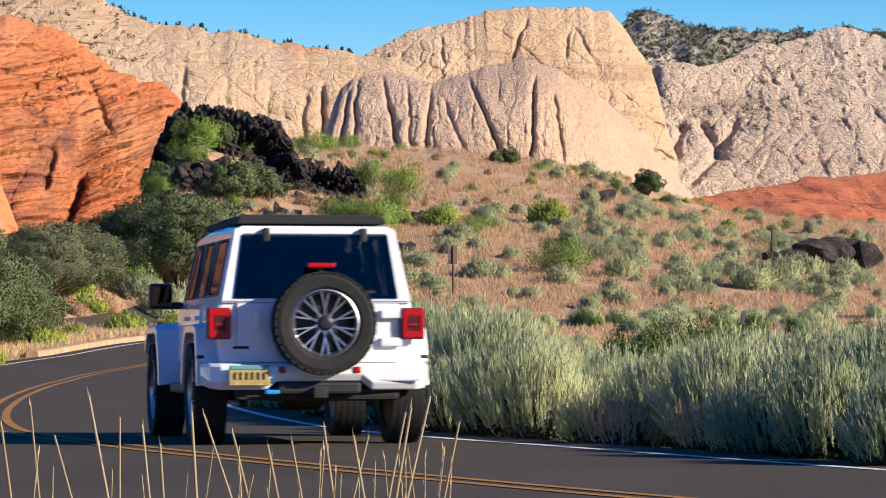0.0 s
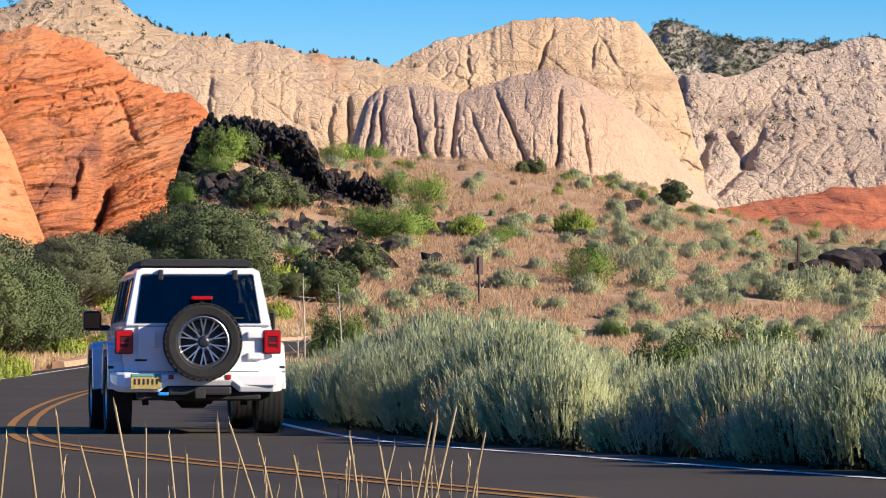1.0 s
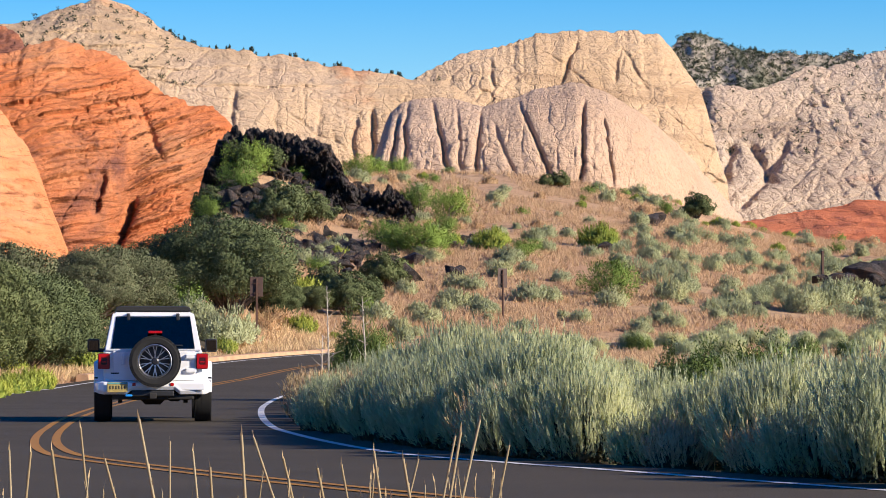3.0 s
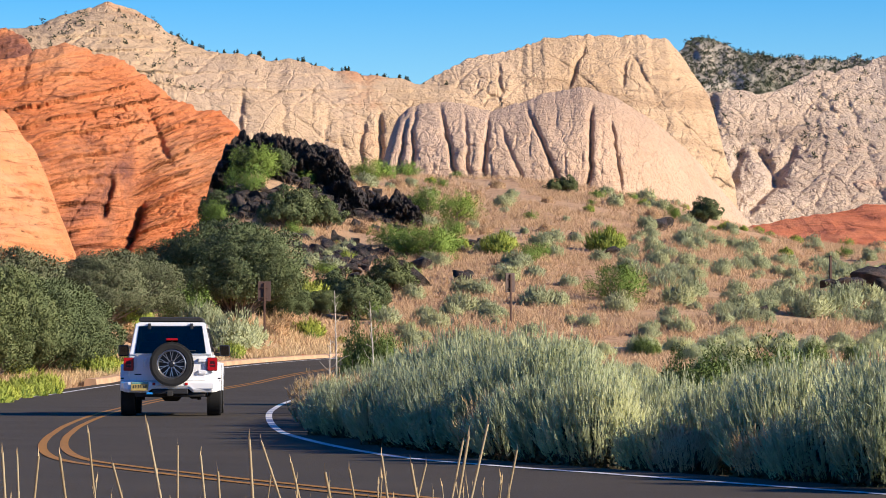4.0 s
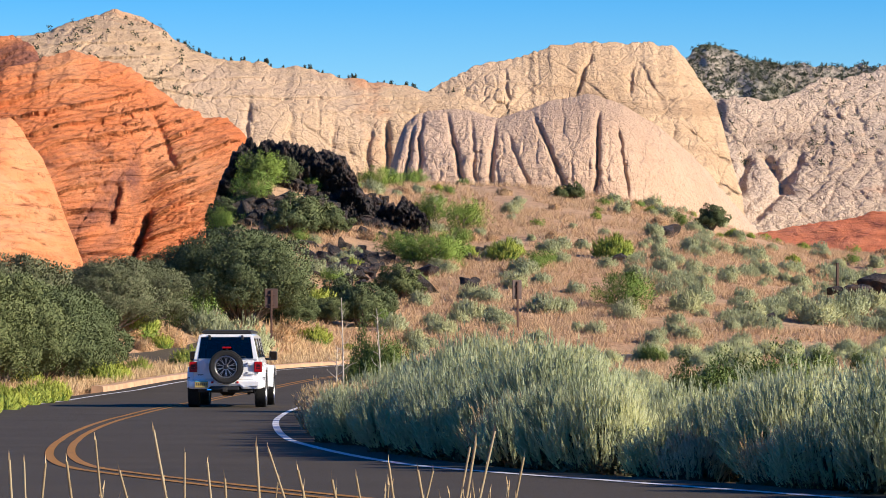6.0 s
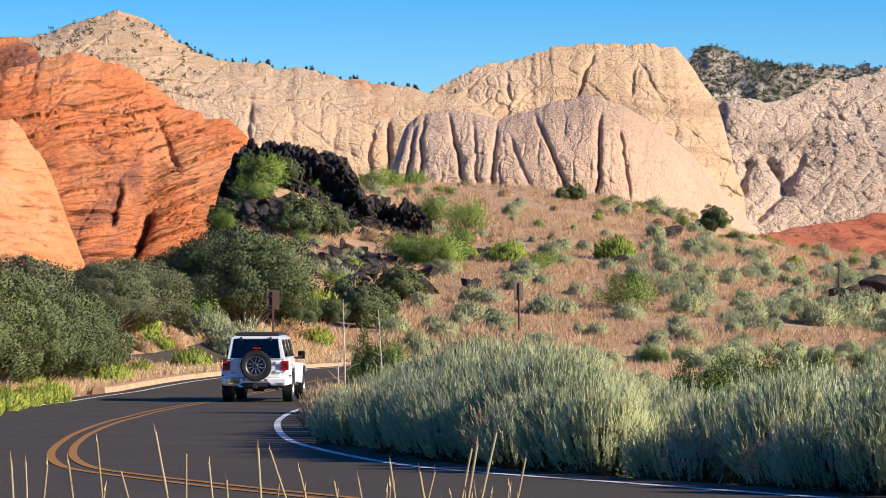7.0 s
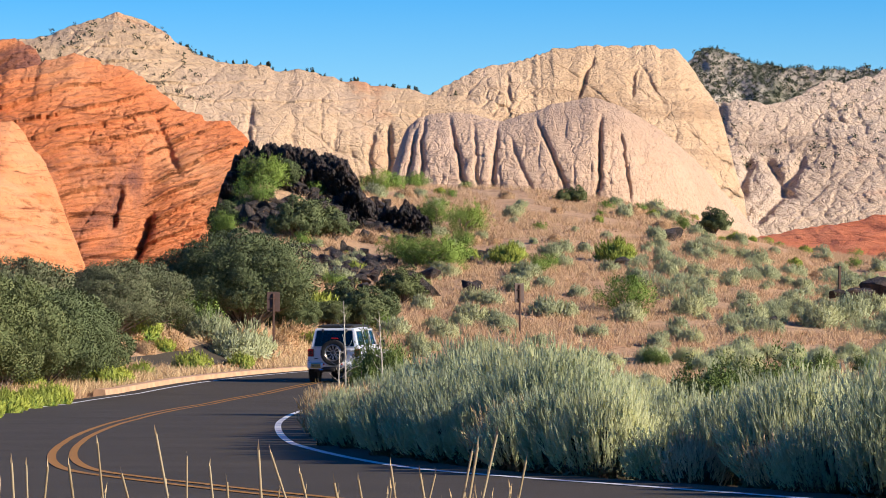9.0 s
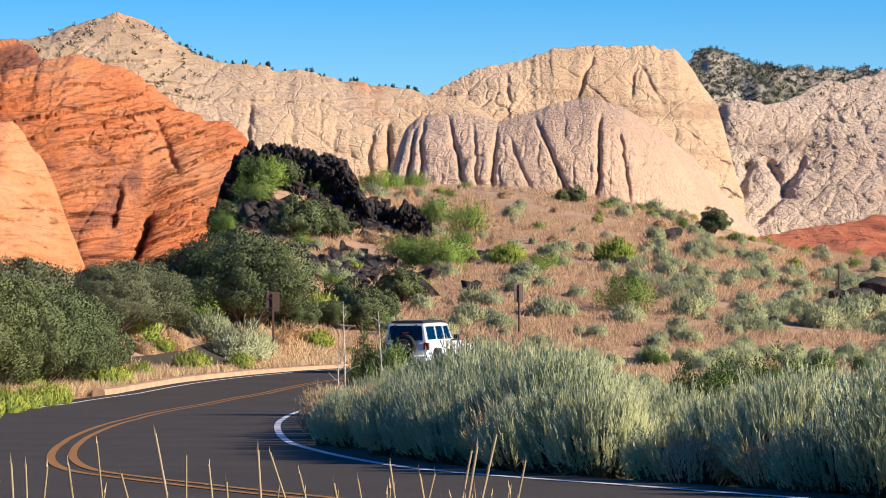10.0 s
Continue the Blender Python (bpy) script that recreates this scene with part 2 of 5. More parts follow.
def land(x, y):
    """Height of the ground: the road's bed, the verges, the hill with its lava ridge, and the plain beyond."""
    x, y = np.atleast_1d(x).astype(float), np.atleast_1d(y).astype(float)
    c = np.array(CREST, float)
    foot = 150 + np.clip(x, -14, 60) * 0.35
    u = (y - foot) / (240 - foot)
    rise = np.where(u < 0, 0, np.where(u < 1, 0.75 * u + 0.55 * u * u - 0.3 * u ** 3, 1.0))
    rise = rise - 0.9 * smooth(1.0, 2.0, u)
    z = road_z(y) + np.interp(x, c[:, 0], c[:, 1]) * rise
    z = z + 0.5 * fbm(x * 0.09, y * 0.09, 4, 3) * smooth(5, 25, road_gap(x, y))
    w = np.clip((x + 11.5) / 11.0, 0, 1)
    ridge = (3.0 - 2.6 * w) * smooth(-12.8, -10.8, x) * (1 - smooth(0, 4, x))
    z = z + ridge * np.exp(-((y - 205 - 10 * w) / 8.0) ** 2)
    # an unseen rise added behind and beside the viewer to dim fill and reflections
    z = z + 26 * smooth(110, 260, np.hypot(x, y)) * smooth(75, 15, y)
    bank = smooth(4.6, 11, road_gap(x, y))
    left = smooth(-4, -9, x) * smooth(85, 125, y) * (1 - smooth(175, 230, y))
    z = z + bank * left * 1.3
    return np.where(road_gap(x, y) < 5.2, road_z(y) - 0.05, z * bank + (road_z(y) - 0.05) * (1 - bank))


def mesh_from(name, verts, faces, mat, smooth_shade=True):
    me = bpy.data.meshes.new(name)
    me.from_pydata([tuple(v) for v in verts], [], faces)
    me.materials.append(mat)
    if smooth_shade:
        me.polygons.foreach_set("use_smooth", [True] * len(me.polygons))
    me.update()
    return me


def grid_faces(nu, nv):
    """Faces of a sheet of nu by nv points, row after row."""
    i = (np.arange(nv - 1)[:, None] * nu + np.arange(nu - 1)[None, :]).ravel()
    return np.stack([i, i + 1, i + nu + 1, i + nu], 1).tolist()


def part(name, bm, mat, parent=None, label="", shade=False):
    """One mesh object from a bmesh (or ready mesh), under a thing or a part."""
    if isinstance(bm, bmesh.types.BMesh):
        me = bpy.data.meshes.new(name)
        bm.to_mesh(me)
        bm.free()
    else:
        me = bm
    if mat is not None and not me.materials:
        me.materials.append(mat)
    if shade:
        me.polygons.foreach_set("use_smooth", [True] * len(me.polygons))
    ob = new(name, me)
    if parent is not None:
        ob.parent = parent
    return tagged(ob, label)


# ---- ground and road ----
def build_ground():
    far = np.array([50, 60, 75, 100, 150, 250, 450, 900, 2000, 4000.0])
    xs = np.concatenate([-far[::-1], np.arange(-42, 46, 0.8), far])
    ys = np.concatenate([-far[::-1], np.arange(-30, 20, 2.5), np.arange(20, 262, 0.7), [270, 285, 310, 350, 420, 550, 800, 1300, 2200, 4000.0]])
    X, Y = np.meshgrid(xs, ys)
    Z = land(X.ravel(), Y.ravel())
    ob = new("ground", mesh_from("ground", np.stack([X.ravel(), Y.ravel(), Z], 1), grid_faces(len(xs), len(ys)), soil))
    tagged(ob, "sandy reddish desert ground rising to a dry grassy hill", "ground", kind="structure")


FINE = spline(CENTRE, 24)


def ribbon(a, b, lift, first=0, last=None, crown=0.0):
    """A strip along the road between the offsets a and b (metres to the right of its centre)."""
    line = FINE[first:last]
    d = np.gradient(line, axis=0)
    d /= np.linalg.norm(d, axis=1)[:, None]
    right = np.stack([d[:, 1], -d[:, 0]], 1)
    return line + right * a, line + right * b


def strip(name, a, b, lift, mat, label, category, first=0, last=None, thick=0.0, cols=2):
    rows = []
    for k in range(cols):
        o = a + (b - a) * k / (cols - 1)
        p, _ = ribbon(o, o, 0, first, last)
        rows.append(np.stack([p[:, 0], p[:, 1], road_z(p[:, 1]) + lift], 1))
    if thick:
        base = [rows[0] - (0, 0, thick), *rows, rows[-1] - (0, 0, thick)]
        rows = base
    n = len(rows[0])
    f = grid_faces(n, len(rows))
    ob = new(name, mesh_from(name, np.concatenate(rows), [q[::-1] for q in f], mat, not thick))
    return tagged(ob, label, category, kind="structure")


def build_road():
    strip("road", -4.05, 4.1, 0.0, asphalt, "smooth dark grey asphalt two-lane road", "road", cols=9, thick=0.06)
    strip("trim_centre_line_outer", 0.09, 0.19, 0.005, yellow_line, "faded yellow painted centre line", "road marking")
    strip("trim_centre_line_inner", 0.34, 0.44, 0.005, yellow_line, "faded yellow painted centre line", "road marking")
    strip("trim_edge_line_near", 3.4, 3.52, 0.005, white_line, "worn white painted edge line", "road marking")
    strip("trim_edge_line_far", -3.52, -3.40, 0.005, white_line, "worn white painted edge line", "road marking")


def build_kerb():
    """The low buff kerb round the outside of the bend, cast in lengths."""
    line = spline(CENTRE, 24)
    d = np.gradient(line, axis=0)
    d /= np.linalg.norm(d, axis=1)[:, None]
    right = np.stack([d[:, 1], -d[:, 0]], 1)
    root = tagged(new("kerb"), "low buff concrete kerb beside the asphalt", "kerb", kind="structure")
    on = [i for i in range(len(line)) if line[i][1] > 108.5 and line[i][0] < 1.5 and line[i][1] < 170]
    k = 0
    while k + 4 < len(on):
        seg = on[k:k + 5]
        k += 4
        v, f = [], []
        for j, i in enumerate(seg):
            z = float(road_z(line[i][1]))
            for off, h in ((-4.06, -0.05), (-4.08, 0.15), (-4.11, 0.17), (-4.38, 0.18), (-4.42, 0.16), (-4.45, -0.05)):
                p = line[i] + right[i] * off
                if j in (0, 4):
                    p = p + (line[seg[2]] - p) * 0.0015
                v.append((p[0], p[1], z + h))
        for j in range(4):
            for c in range(5):
                a = j * 6 + c
                f.append((a, a + 6, a + 7, a + 1))
        f += [tuple(range(6)), tuple(range(24, 30))[::-1]]
        ob = part("kerb_stone", mesh_from("kerb_stone", v, f, kerb_mat, False), None, root)


# ---- rock ----
def worley(x, y, seed=0):
    """Distance to the border between the two nearest cells, and the cell's own random number."""
    i, j = np.floor(x), np.floor(y)
    f1, f2, own = np.full(x.shape, 9.0), np.full(x.shape, 9.0), np.zeros(x.shape)
    for a in (-1, 0, 1):
        for b in (-1, 0, 1):
            px, py = i + a + hash2(i + a, j + b, seed), j + b + hash2(i + a, j + b, seed + 5)
            d = np.hypot(x - px, y - py)
            near = d < f1
            f2 = np.where(near, f1, np.minimum(f2, d))
            own = np.where(near, hash2(i + a, j + b, seed + 9), own)
            f1 = np.where(near, d, f1)
    return f2 - f1, own


def rock_mass(name, y0, top, base, depth, nx, nz, mat, relief, label, category="cliff", power=3.0, low=0.45, rim=1.0, rim_size=30.0, lean=None, split=None, wall=0.0, soft=True):
    """A body of rock: its skyline from control points (x, z), a face that rounds over into the top, a back that falls away."""
    q = np.array(top, float)
    xs = np.linspace(q[0, 0], q[-1, 0], nx)
    T = np.interp(xs, q[:, 0], q[:, 1])
    k = max(3, nx // 60)
    T = np.convolve(np.pad(T, k, mode="edge"), np.ones(2 * k + 1) / (2 * k + 1), "valid")
    T = T + rim * (fbm(xs / rim_size, xs * 0 + y0, 5, 7, 0.6) + 0.25 * np.abs(fbm(xs / rim_size * 6, xs * 0, 2, 11)))
    T = np.maximum(T, base + 0.01)
    s = np.concatenate([np.linspace(0, low, 10)[:-1], np.linspace(low, 1, nz), [1.12, 1.3, 1.6, 2.0]])
    S, X = np.meshgrid(s, xs, indexing="ij")
    TT = np.broadcast_to(T, S.shape)
    up = np.clip(S, 0, 1)
    Z = base + (TT - base) * up
    tall = np.clip((TT - base) / (q[:, 1].max() - base), 0.05, 1)
    if wall:
        level = np.clip((Z - base) / (q[:, 1].max() - base), 0, 1)
        Y = y0 + depth * (0.3 * level + 0.7 * level ** power) + wall * up ** 12
    else:
        Y = y0 + depth * tall * (0.3 * up + 0.7 * up ** power)
    Y = Y + (depth * 0.8) * np.clip(S - 1, 0, 1)
    Z = Z - (TT - base) * np.clip(S - 1.1, 0, 1) * 1.1
    if lean is not None:
        Y = Y + lean(X, Z)
    R = relief(X, Z)
    fade = np.clip((1.02 - S) * 6, 0.15, 1)
    Y = Y - R * fade
    Z = Z + 0.35 * R * up * np.clip(1.6 - S, 0, 1)
    V = np.stack([X.ravel(), Y.ravel(), Z.ravel()], 1)
    faces = grid_faces(nx, len(s))
    if split is None:
        return tagged(new(name, mesh_from(name, V, faces, mat)), label, category)
    root = tagged(new(name), label, category)
    F = np.array(faces)
    mid = V[F].mean(1)
    owner = np.zeros(len(F), int)
    for x0, z0, x1, z1, k in split:
        u = np.clip((mid[:, 2] - z0) / (z1 - z0), -0.3, 1.3)
        owner += mid[:, 0] > x0 + (x1 - x0) * u
    for k in range(owner.max() + 1):
        f = F[owner == k]
        if len(f):
            used, where = np.unique(f, return_inverse=True)
            part("buttress", mesh_from("buttress", V[used], where.reshape(-1, 4).tolist(), mat, soft), None, root)
    return root


def crevices(X, Z, lines, width, deep):
    """Rounded buttresses parted by crevices. lines: foot x, foot z, head x, head z, strength."""
    out = 0
    for x0, z0, x1, z1, k in lines:
        u = np.clip((Z - z0) / (z1 - z0), -0.3, 1.3)
        c = x0 + (x1 - x0) * u + 1.6 * width * fbm(Z / (width * 9.0), X * 0 + x0, 4, 21, 0.6)
        live = smooth(-0.3, 0.0, u) * (1 - smooth(0.9, 1.2, u)) * k
        d = np.abs(X - c) / width
        out = out - deep * live * np.exp(-d ** 2) - deep * 0.45 * live * np.clip(1 - d / 5, 0, 1) ** 2
    return out


def blocks(X, Z, size, amount, seed, squash=1.0, warp=0.4):
    wx = X + size * warp * fbm(X / size / 2, Z / size / 2, 3, seed)
    wz = Z + size * warp * fbm(X / size / 2 + 40, Z / size / 2, 3, seed + 3)
    e, own = worley(wx / size, wz / size * squash, seed)
    tilt = (hash2(np.floor(own * 997), own * 0, 2) - 0.5)
    return amount * 0.8 * (np.minimum(e * 4.5, 1) - 1) + amount * 0.9 * (own - 0.5) + amount * 0.5 * tilt * np.sin(wx / size * 3)


def billow(X, Z, size, amount, seed, octaves=5, stretch=1.0, gain=0.5):
    """Rounded swells parted by sharp creases, at several sizes."""
    wx = X / size + 0.6 * fbm(X / size * 0.7, Z / size * 0.7, 3, seed + 50)
    wz = Z / size * stretch + 0.6 * fbm(X / size * 0.7 + 30, Z / size * 0.7, 3, seed + 60)
    s, a = 0.0, 1.0
    for k in range(octaves):
        s = s + a * np.abs(2 * vnoise(wx * 2.1 ** k, wz * 2.1 ** k, seed + k) - 1)
        a *= gain
    return amount * (s - 0.8)


def joints(X, Z, angle, spacing, deep, seed, sharp=7, wander=0.55):
    """A family of narrow joints at an angle (degrees from upright), wandering and broken here and there."""
    a = radians(angle)
    s = X * math.cos(a) + Z * math.sin(a)
    w = s / spacing + wander * fbm(X / spacing / 2.2, Z / spacing / 2.2, 4, seed, 0.55)
    near = (1 - np.abs(np.sin(math.pi * w))) ** sharp
    return -deep * near * smooth(-0.18, 0.12, fbm(X / spacing / 1.5, Z / spacing / 1.5, 3, seed + 7))


def build_cliffs():
    def west(X, Z):
        upper = smooth(62, 72, Z + 0.05 * X)
        r = 9 * fbm(X / 90, Z / 50, 4, 31, 0.5) + (0.45 + 0.55 * upper) * billow(X, Z, 16, 1.2, 33, 6, 0.8, 0.45) + 0.6 * fbm(X / 4, Z / 3, 4, 36, 0.6)
        r = r + crevices(X, Z, [(-70.1, 47.4, -68.7, 66.2, 0.2), (-49.9, 47.4, -50.4, 67.7, 0.5), (-38.3, 47.4, -39.4, 67.7, 0.2), (-28.8, 47.4, -27.8, 65.5, 0.25), (-19.4, 47.4, -18.7, 62.6, 0.6), (-14.3, 47.4, -14.2, 64.0, 1)], 0.7, 2.0) + joints(X, Z, 4, 9, 0.6 * (1 - upper), 131) + joints(X, Z, 70, 9, 0.7, 132) + joints(X, Z, -40, 7, 0.9 * upper, 133)
        shelf = Z / 4.5 + 0.8 * fbm(X / 30, Z / 12, 3, 37)
        return r + 0.9 * upper * (1 - (shelf - np.floor(shelf))) ** 1.5 + joints(X, Z, 84, 4.5, 0.5 * upper, 134, 5)

    rock_mass("sandstone_cliff", 945, [(-195.8, 72.4), (-150.0, 81.5), (-128.7, 84.6), (-110.4, 87.9), (-101.2, 91.0), (-92.9, 94.0), (-86.8, 94.8), (-79.6, 92.5), (-73.0, 87.6), (-66.2, 83.6), (-58.6, 82.3),
              (-52.5, 81.4), (-44.8, 79.8), (-38.7, 80.6), (-31.1, 79.2), (-22.0, 77.2), (-12.8, 76.6), (0.9, 76.6), (8.5, 75.4), (17.7, 64.7), (26.8, 54.1)], 2, 65, 660, 160, cream, west,
              "cream sandstone cliff with rounded buttresses and pink bands", power=4, low=0.5, rim=4, rim_size=22, wall=12.0, lean=lambda X, Z: 0.30 * (X + 60))

    def crown(X, Z):
        r = 9 * fbm(X / 75, Z / 60, 4, 41, 0.5) + billow(X, Z, 17, 1.5, 43, 6, 0.75, 0.45) + 0.5 * fbm(X / 4, Z / 3, 4, 45, 0.6)
        return r + crevices(X, Z, [(40.4, 81.4, 43.6, 91.8, 1), (19.5, 78.2, 18.7, 84.6, 0.8), (55.6, 81.4, 57.2, 90.2, 0.6), (63.7, 79.8, 58.8, 89.4, 0.5)], 0.6, 1.5) + joints(X, Z, -12, 13, 0.7, 141) + joints(X, Z, 55, 9, 0.8, 142) + blocks(X, Z, 5, 0.9, 144, 1.1) * smooth(34, 12, X - 0.6 * (Z - 80)) + joints(X, Z, -48, 6, 0.5, 146, 8)

    rock_mass("summit_dome", 1048, [(-14.1, 71.6), (-7.4, 78.3), (2.7, 83.3), (12.7, 88.6), (20.2, 90.0), (27.8, 93.3), (33.6, 95.8), (46.2, 97.2), (56.2, 96.0), (65.4, 94.7), (69.6, 95.7), (73.8, 91.7),
              (77.9, 85.8), (82.1, 79.1), (84.6, 66.6), (88.0, 49.8)], 5, 60, 460, 170, cream, crown,
              "pale domed sandstone summit with blocky fractured slopes", power=2.6, low=0.55, rim=3, rim_size=16, lean=lambda X, Z: 0.35 * (X - 40), split=[(19.5, 60, 18.7, 92, 1), (40.4, 60, 43.6, 96, 1), (63.7, 60, 58.8, 96, 1)])

    FLUTES = [(-8.7, 42.0, -6.3, 55.4, 1), (-5.4, 42.0, -4.6, 58.0, 1), (4.9, 42.0, 1.5, 58.0, 1), (7.8, 42.0, 6.9, 58.0, 0.6), (11.3, 42.0, 12.5, 56.7, 0.9), (19.7, 42.0, 15.5, 53.5, 0.5),
                                   (27.7, 42.6, 21.9, 58.0, 0.9), (35.3, 42.0, 36.4, 58.6, 1.2), (42.5, 41.3, 41.0, 54.8, 0.8)]

    def fins(X, Z):
        lit = smooth(36, 60, X)
        r = 3 * fbm(X / 60, Z / 60, 3, 51) + billow(X, Z, 8, 0.75, 53, 5, 0.40, 0.55) * (1 - 0.6 * lit) + 0.4 * fbm(X / 3, Z / 3, 4, 55, 0.65)
        return r + crevices(X, Z, FLUTES, 0.42, 1.4) + joints(X, Z, -6, 4.2, 0.4 * (1 - lit), 58, 5) + joints(X, Z, 62, 7, 0.3, 59, 7)

    rock_mass("fluted_dome", 838, [(-12.4, 43.1), (-9.5, 55.6), (-5.8, 59.6), (0.8, 60.5), (7.4, 60.2), (12.6, 58.9), (17.2, 60.9), (23.2, 62.9), (28.4, 64.8), (34.4, 65.5), (39.0, 64.5), (44.3, 61.4), (49.8, 58.6), (56.9, 54.4),
              (62.0, 50.5), (66.6, 45.7), (71.9, 40.6), (77.3, 36.1), (83.5, 30.2)], 2, 36, 480, 180, flute, fins,
              "grey cream fluted sandstone dome with deep vertical crevices", power=6, low=0.5, rim=2.0, rim_size=18, wall=9.0,
              lean=lambda X, Z: 85 * smooth(34, 95, X) + 0.05 * np.clip(X + 12, 0, 46), split=[FLUTES[k] for k in (1, 2, 4, 6, 7, 8)])

    def slab(X, Z):
        return 6 * fbm(X / 25, Z / 40, 4, 57) + billow(X, Z, 9, 0.6, 58, 4)
    rock_mass("sandstone_slab", 860, [(58.6, 28.9), (59.5, 50.8), (61.9, 50.4), (65.2, 47.5), (68.6, 42.8), (71.9, 38.2), (75.2, 34.2), (79.2, 29.6)], 2, 45, 140, 100, flute, slab,
              "smooth cream sandstone slab leaning on the dome", power=3, rim=1.0, rim_size=12, lean=lambda X, Z: 40 * smooth(62, 80, X))

    def east(X, Z):
        r = 14 * fbm(X / 90, Z / 75, 4, 61, 0.5) + billow(X, Z, 22, 2.2, 63, 6, 0.9, 0.48) + 0.6 * fbm(X / 4, Z / 3, 4, 65, 0.6)
        return r + crevices(X, Z, [(74.6, 62.9, 80.8, 85.0, 2.6), (79.8, 62.9, 86.6, 84.2, 2.2), (90.6, 55.1, 93.2, 66.1, 1), (103.3, 55.1, 99.1, 66.1, 0.9), (94.9, 46.7, 110.9, 66.9, 0.8)], 1.6, 3.5) + joints(X, Z, -42, 12, 0.8, 161) + joints(X, Z, 35, 10, 0.6, 162) + blocks(X, Z, 8, 0.9, 164, 1.2, 0.6) + blocks(X, Z, 3, 0.35, 166, 1.3, 0.6)

    rock_mass("sandstone_massif", 1060, [(71.1, 63.9), (77.4, 80.0), (82.8, 87.2), (88.2, 87.0), (98.1, 86.6), (107.1, 87.6), (114.3, 90.4), (123.2, 94.9), (132.2, 94.8), (143.0, 96.6), (161.0, 98.0), (182.5, 94.4), (218.5, 85.4), (272.3, 60.3)], 3, 130, 520, 160, pale, east,
              "pale grey sandstone massif of knobbly rounded blocks", power=1.7, low=0.4, rim=5, rim_size=25, lean=lambda X, Z: 0.3 * np.clip(X - 90, 0, 200), split=[(78, 50, 86, 92, 1), (94.9, 46.7, 110.9, 92, 1), (128, 46, 132, 96, 1)])

    def wood(X, Z):
        return 18 * fbm(X / 60, Z / 60, 5, 71, 0.6)
    rock_mass("wooded_peak", 1700, [(90.2, 129.4), (113.0, 146.5), (123.0, 155.6), (128.7, 160.8), (135.2, 162.2), (142.9, 160.6), (150.1, 159.0), (160, 155.6), (175, 152.2), (187.2, 151.2), (210.0, 152.2), (238.5, 154), (289.9, 148)], 5, 200, 260, 60, pinyon_hill, wood,
              "distant dark peak covered with scattered pines", "mountain", power=1.3, low=0.6, rim=4, rim_size=12)

    # red rock beside the bend
    def redface(X, Z):
        # beds rise to the right; hard ones stand out as ledges, soft ones weather back
        tz, tx = Z - 0.34 * X, X + 0.34 * Z
        wav = tz + 0.9 * fbm(X / 7, Z / 7, 3, 80)
        step = wav / 1.7 + 0.5 * fbm(tx / 6, tz / 2, 3, 82)
        ledge = (1 - (step - np.floor(step))) ** 1.6 * smooth(-0.5, -0.05, fbm(tx / 9, tz / 3, 3, 84))
        fine = wav / 0.55 + 0.5 * fbm(tx / 4, tz / 1.5, 3, 86)
        ribs = (1 - (fine - np.floor(fine))) ** 1.5
        hollow = np.exp(-((X + 22.3 - 0.25 * (Z - 12)) / 1.6) ** 2) * smooth(7.5, 10, Z) * (1 - smooth(15, 19, Z))
        broken = smooth(-0.05, 0.2, fbm(X / 8, Z / 8, 3, 89)) * (1 - hollow)
        r = 1.5 * fbm(X / 11, Z / 11, 3, 83, 0.45) + 0.75 * ledge * (1 - 0.8 * hollow) + 0.22 * ribs * (1 - 0.7 * hollow) - 0.9 * hollow
        r = r + blocks(tx, tz, 1.3, 0.24, 87, 2.4, 0.5) * broken + billow(tx, tz, 3, 0.10, 85, 5, 1.8, 0.6)
        r = r + joints(X, Z, -32, 6.5, 0.22, 182, 18) + 0.25 * fbm(tx / 1.6, tz / 0.35, 4, 186, 0.65)
        return r + crevices(X, Z, [(-21.9, 8.3, -20.9, 11.6, 1.7), (-23.7, 11.3, -23.2, 13.7, 1.0), (-19.4, 15.5, -21.2, 19.4, 0.5)], 0.25, 0.7)

    rock_mass("red_rock", 255, [(-45.4, 21.4), (-36.0, 21.8), (-33.6, 22.0), (-30.3, 22.7), (-27.9, 23.7), (-25.8, 24.0), (-23.6, 23.5), (-21.8, 22.3), (-20.5, 21.1), (-19.2, 20.1), (-17.7, 19.4), (-15.9, 18.7), (-14.8, 17.7), (-14.0, 16.6), (-13.4, 15.3), (-13.0, 13.8), (-12.6, 12.0), (-12.5, 7.9)], 3, 14, 480, 230, red, redface,
              "rugged red-orange sandstone outcrop with tilted bedding and cracks", "rock", power=3.5, low=0.2, rim=0.8, rim_size=4,
              lean=lambda X, Z: 0.62 * np.clip(X + 38, -40, 30))
    rock_mass("red_cliff", 262, [(-178.7, 25.0), (-137.9, 26.7), (-105.3, 25.0), (-80.9, 25.9), (-60.5, 23.4), (-43.4, 21.4), (-41.3, 19.8)], 3, 14, 170, 60, red, redface,
              "long red sandstone cliff beyond the trees", "cliff", power=3.5, low=0.2, rim=0.8, rim_size=4)

    def nearface(X, Z):
        bed = (Z - 0.12 * X) / 0.75 + 0.45 * fbm(X / 5, Z / 2, 3, 99)
        return 0.22 * np.abs(2 * (bed - np.floor(bed)) - 1) ** 0.6 * smooth(-0.3, 0.1, fbm(X / 4, Z / 3, 3, 100)) + 1.2 * fbm(X / 6, Z / 6, 4, 91) + 0.45 * fbm((X - 0.2 * Z) / 9, (Z + 0.2 * X) / 0.8, 4, 93, 0.6) + billow(X, Z + 0.2 * X, 3.5, 0.2, 95, 4, 2.0) + joints(X, Z, 80, 0.8, 0.12, 191, 5) + joints(X, Z, 74, 2.6, 0.22, 192, 12)
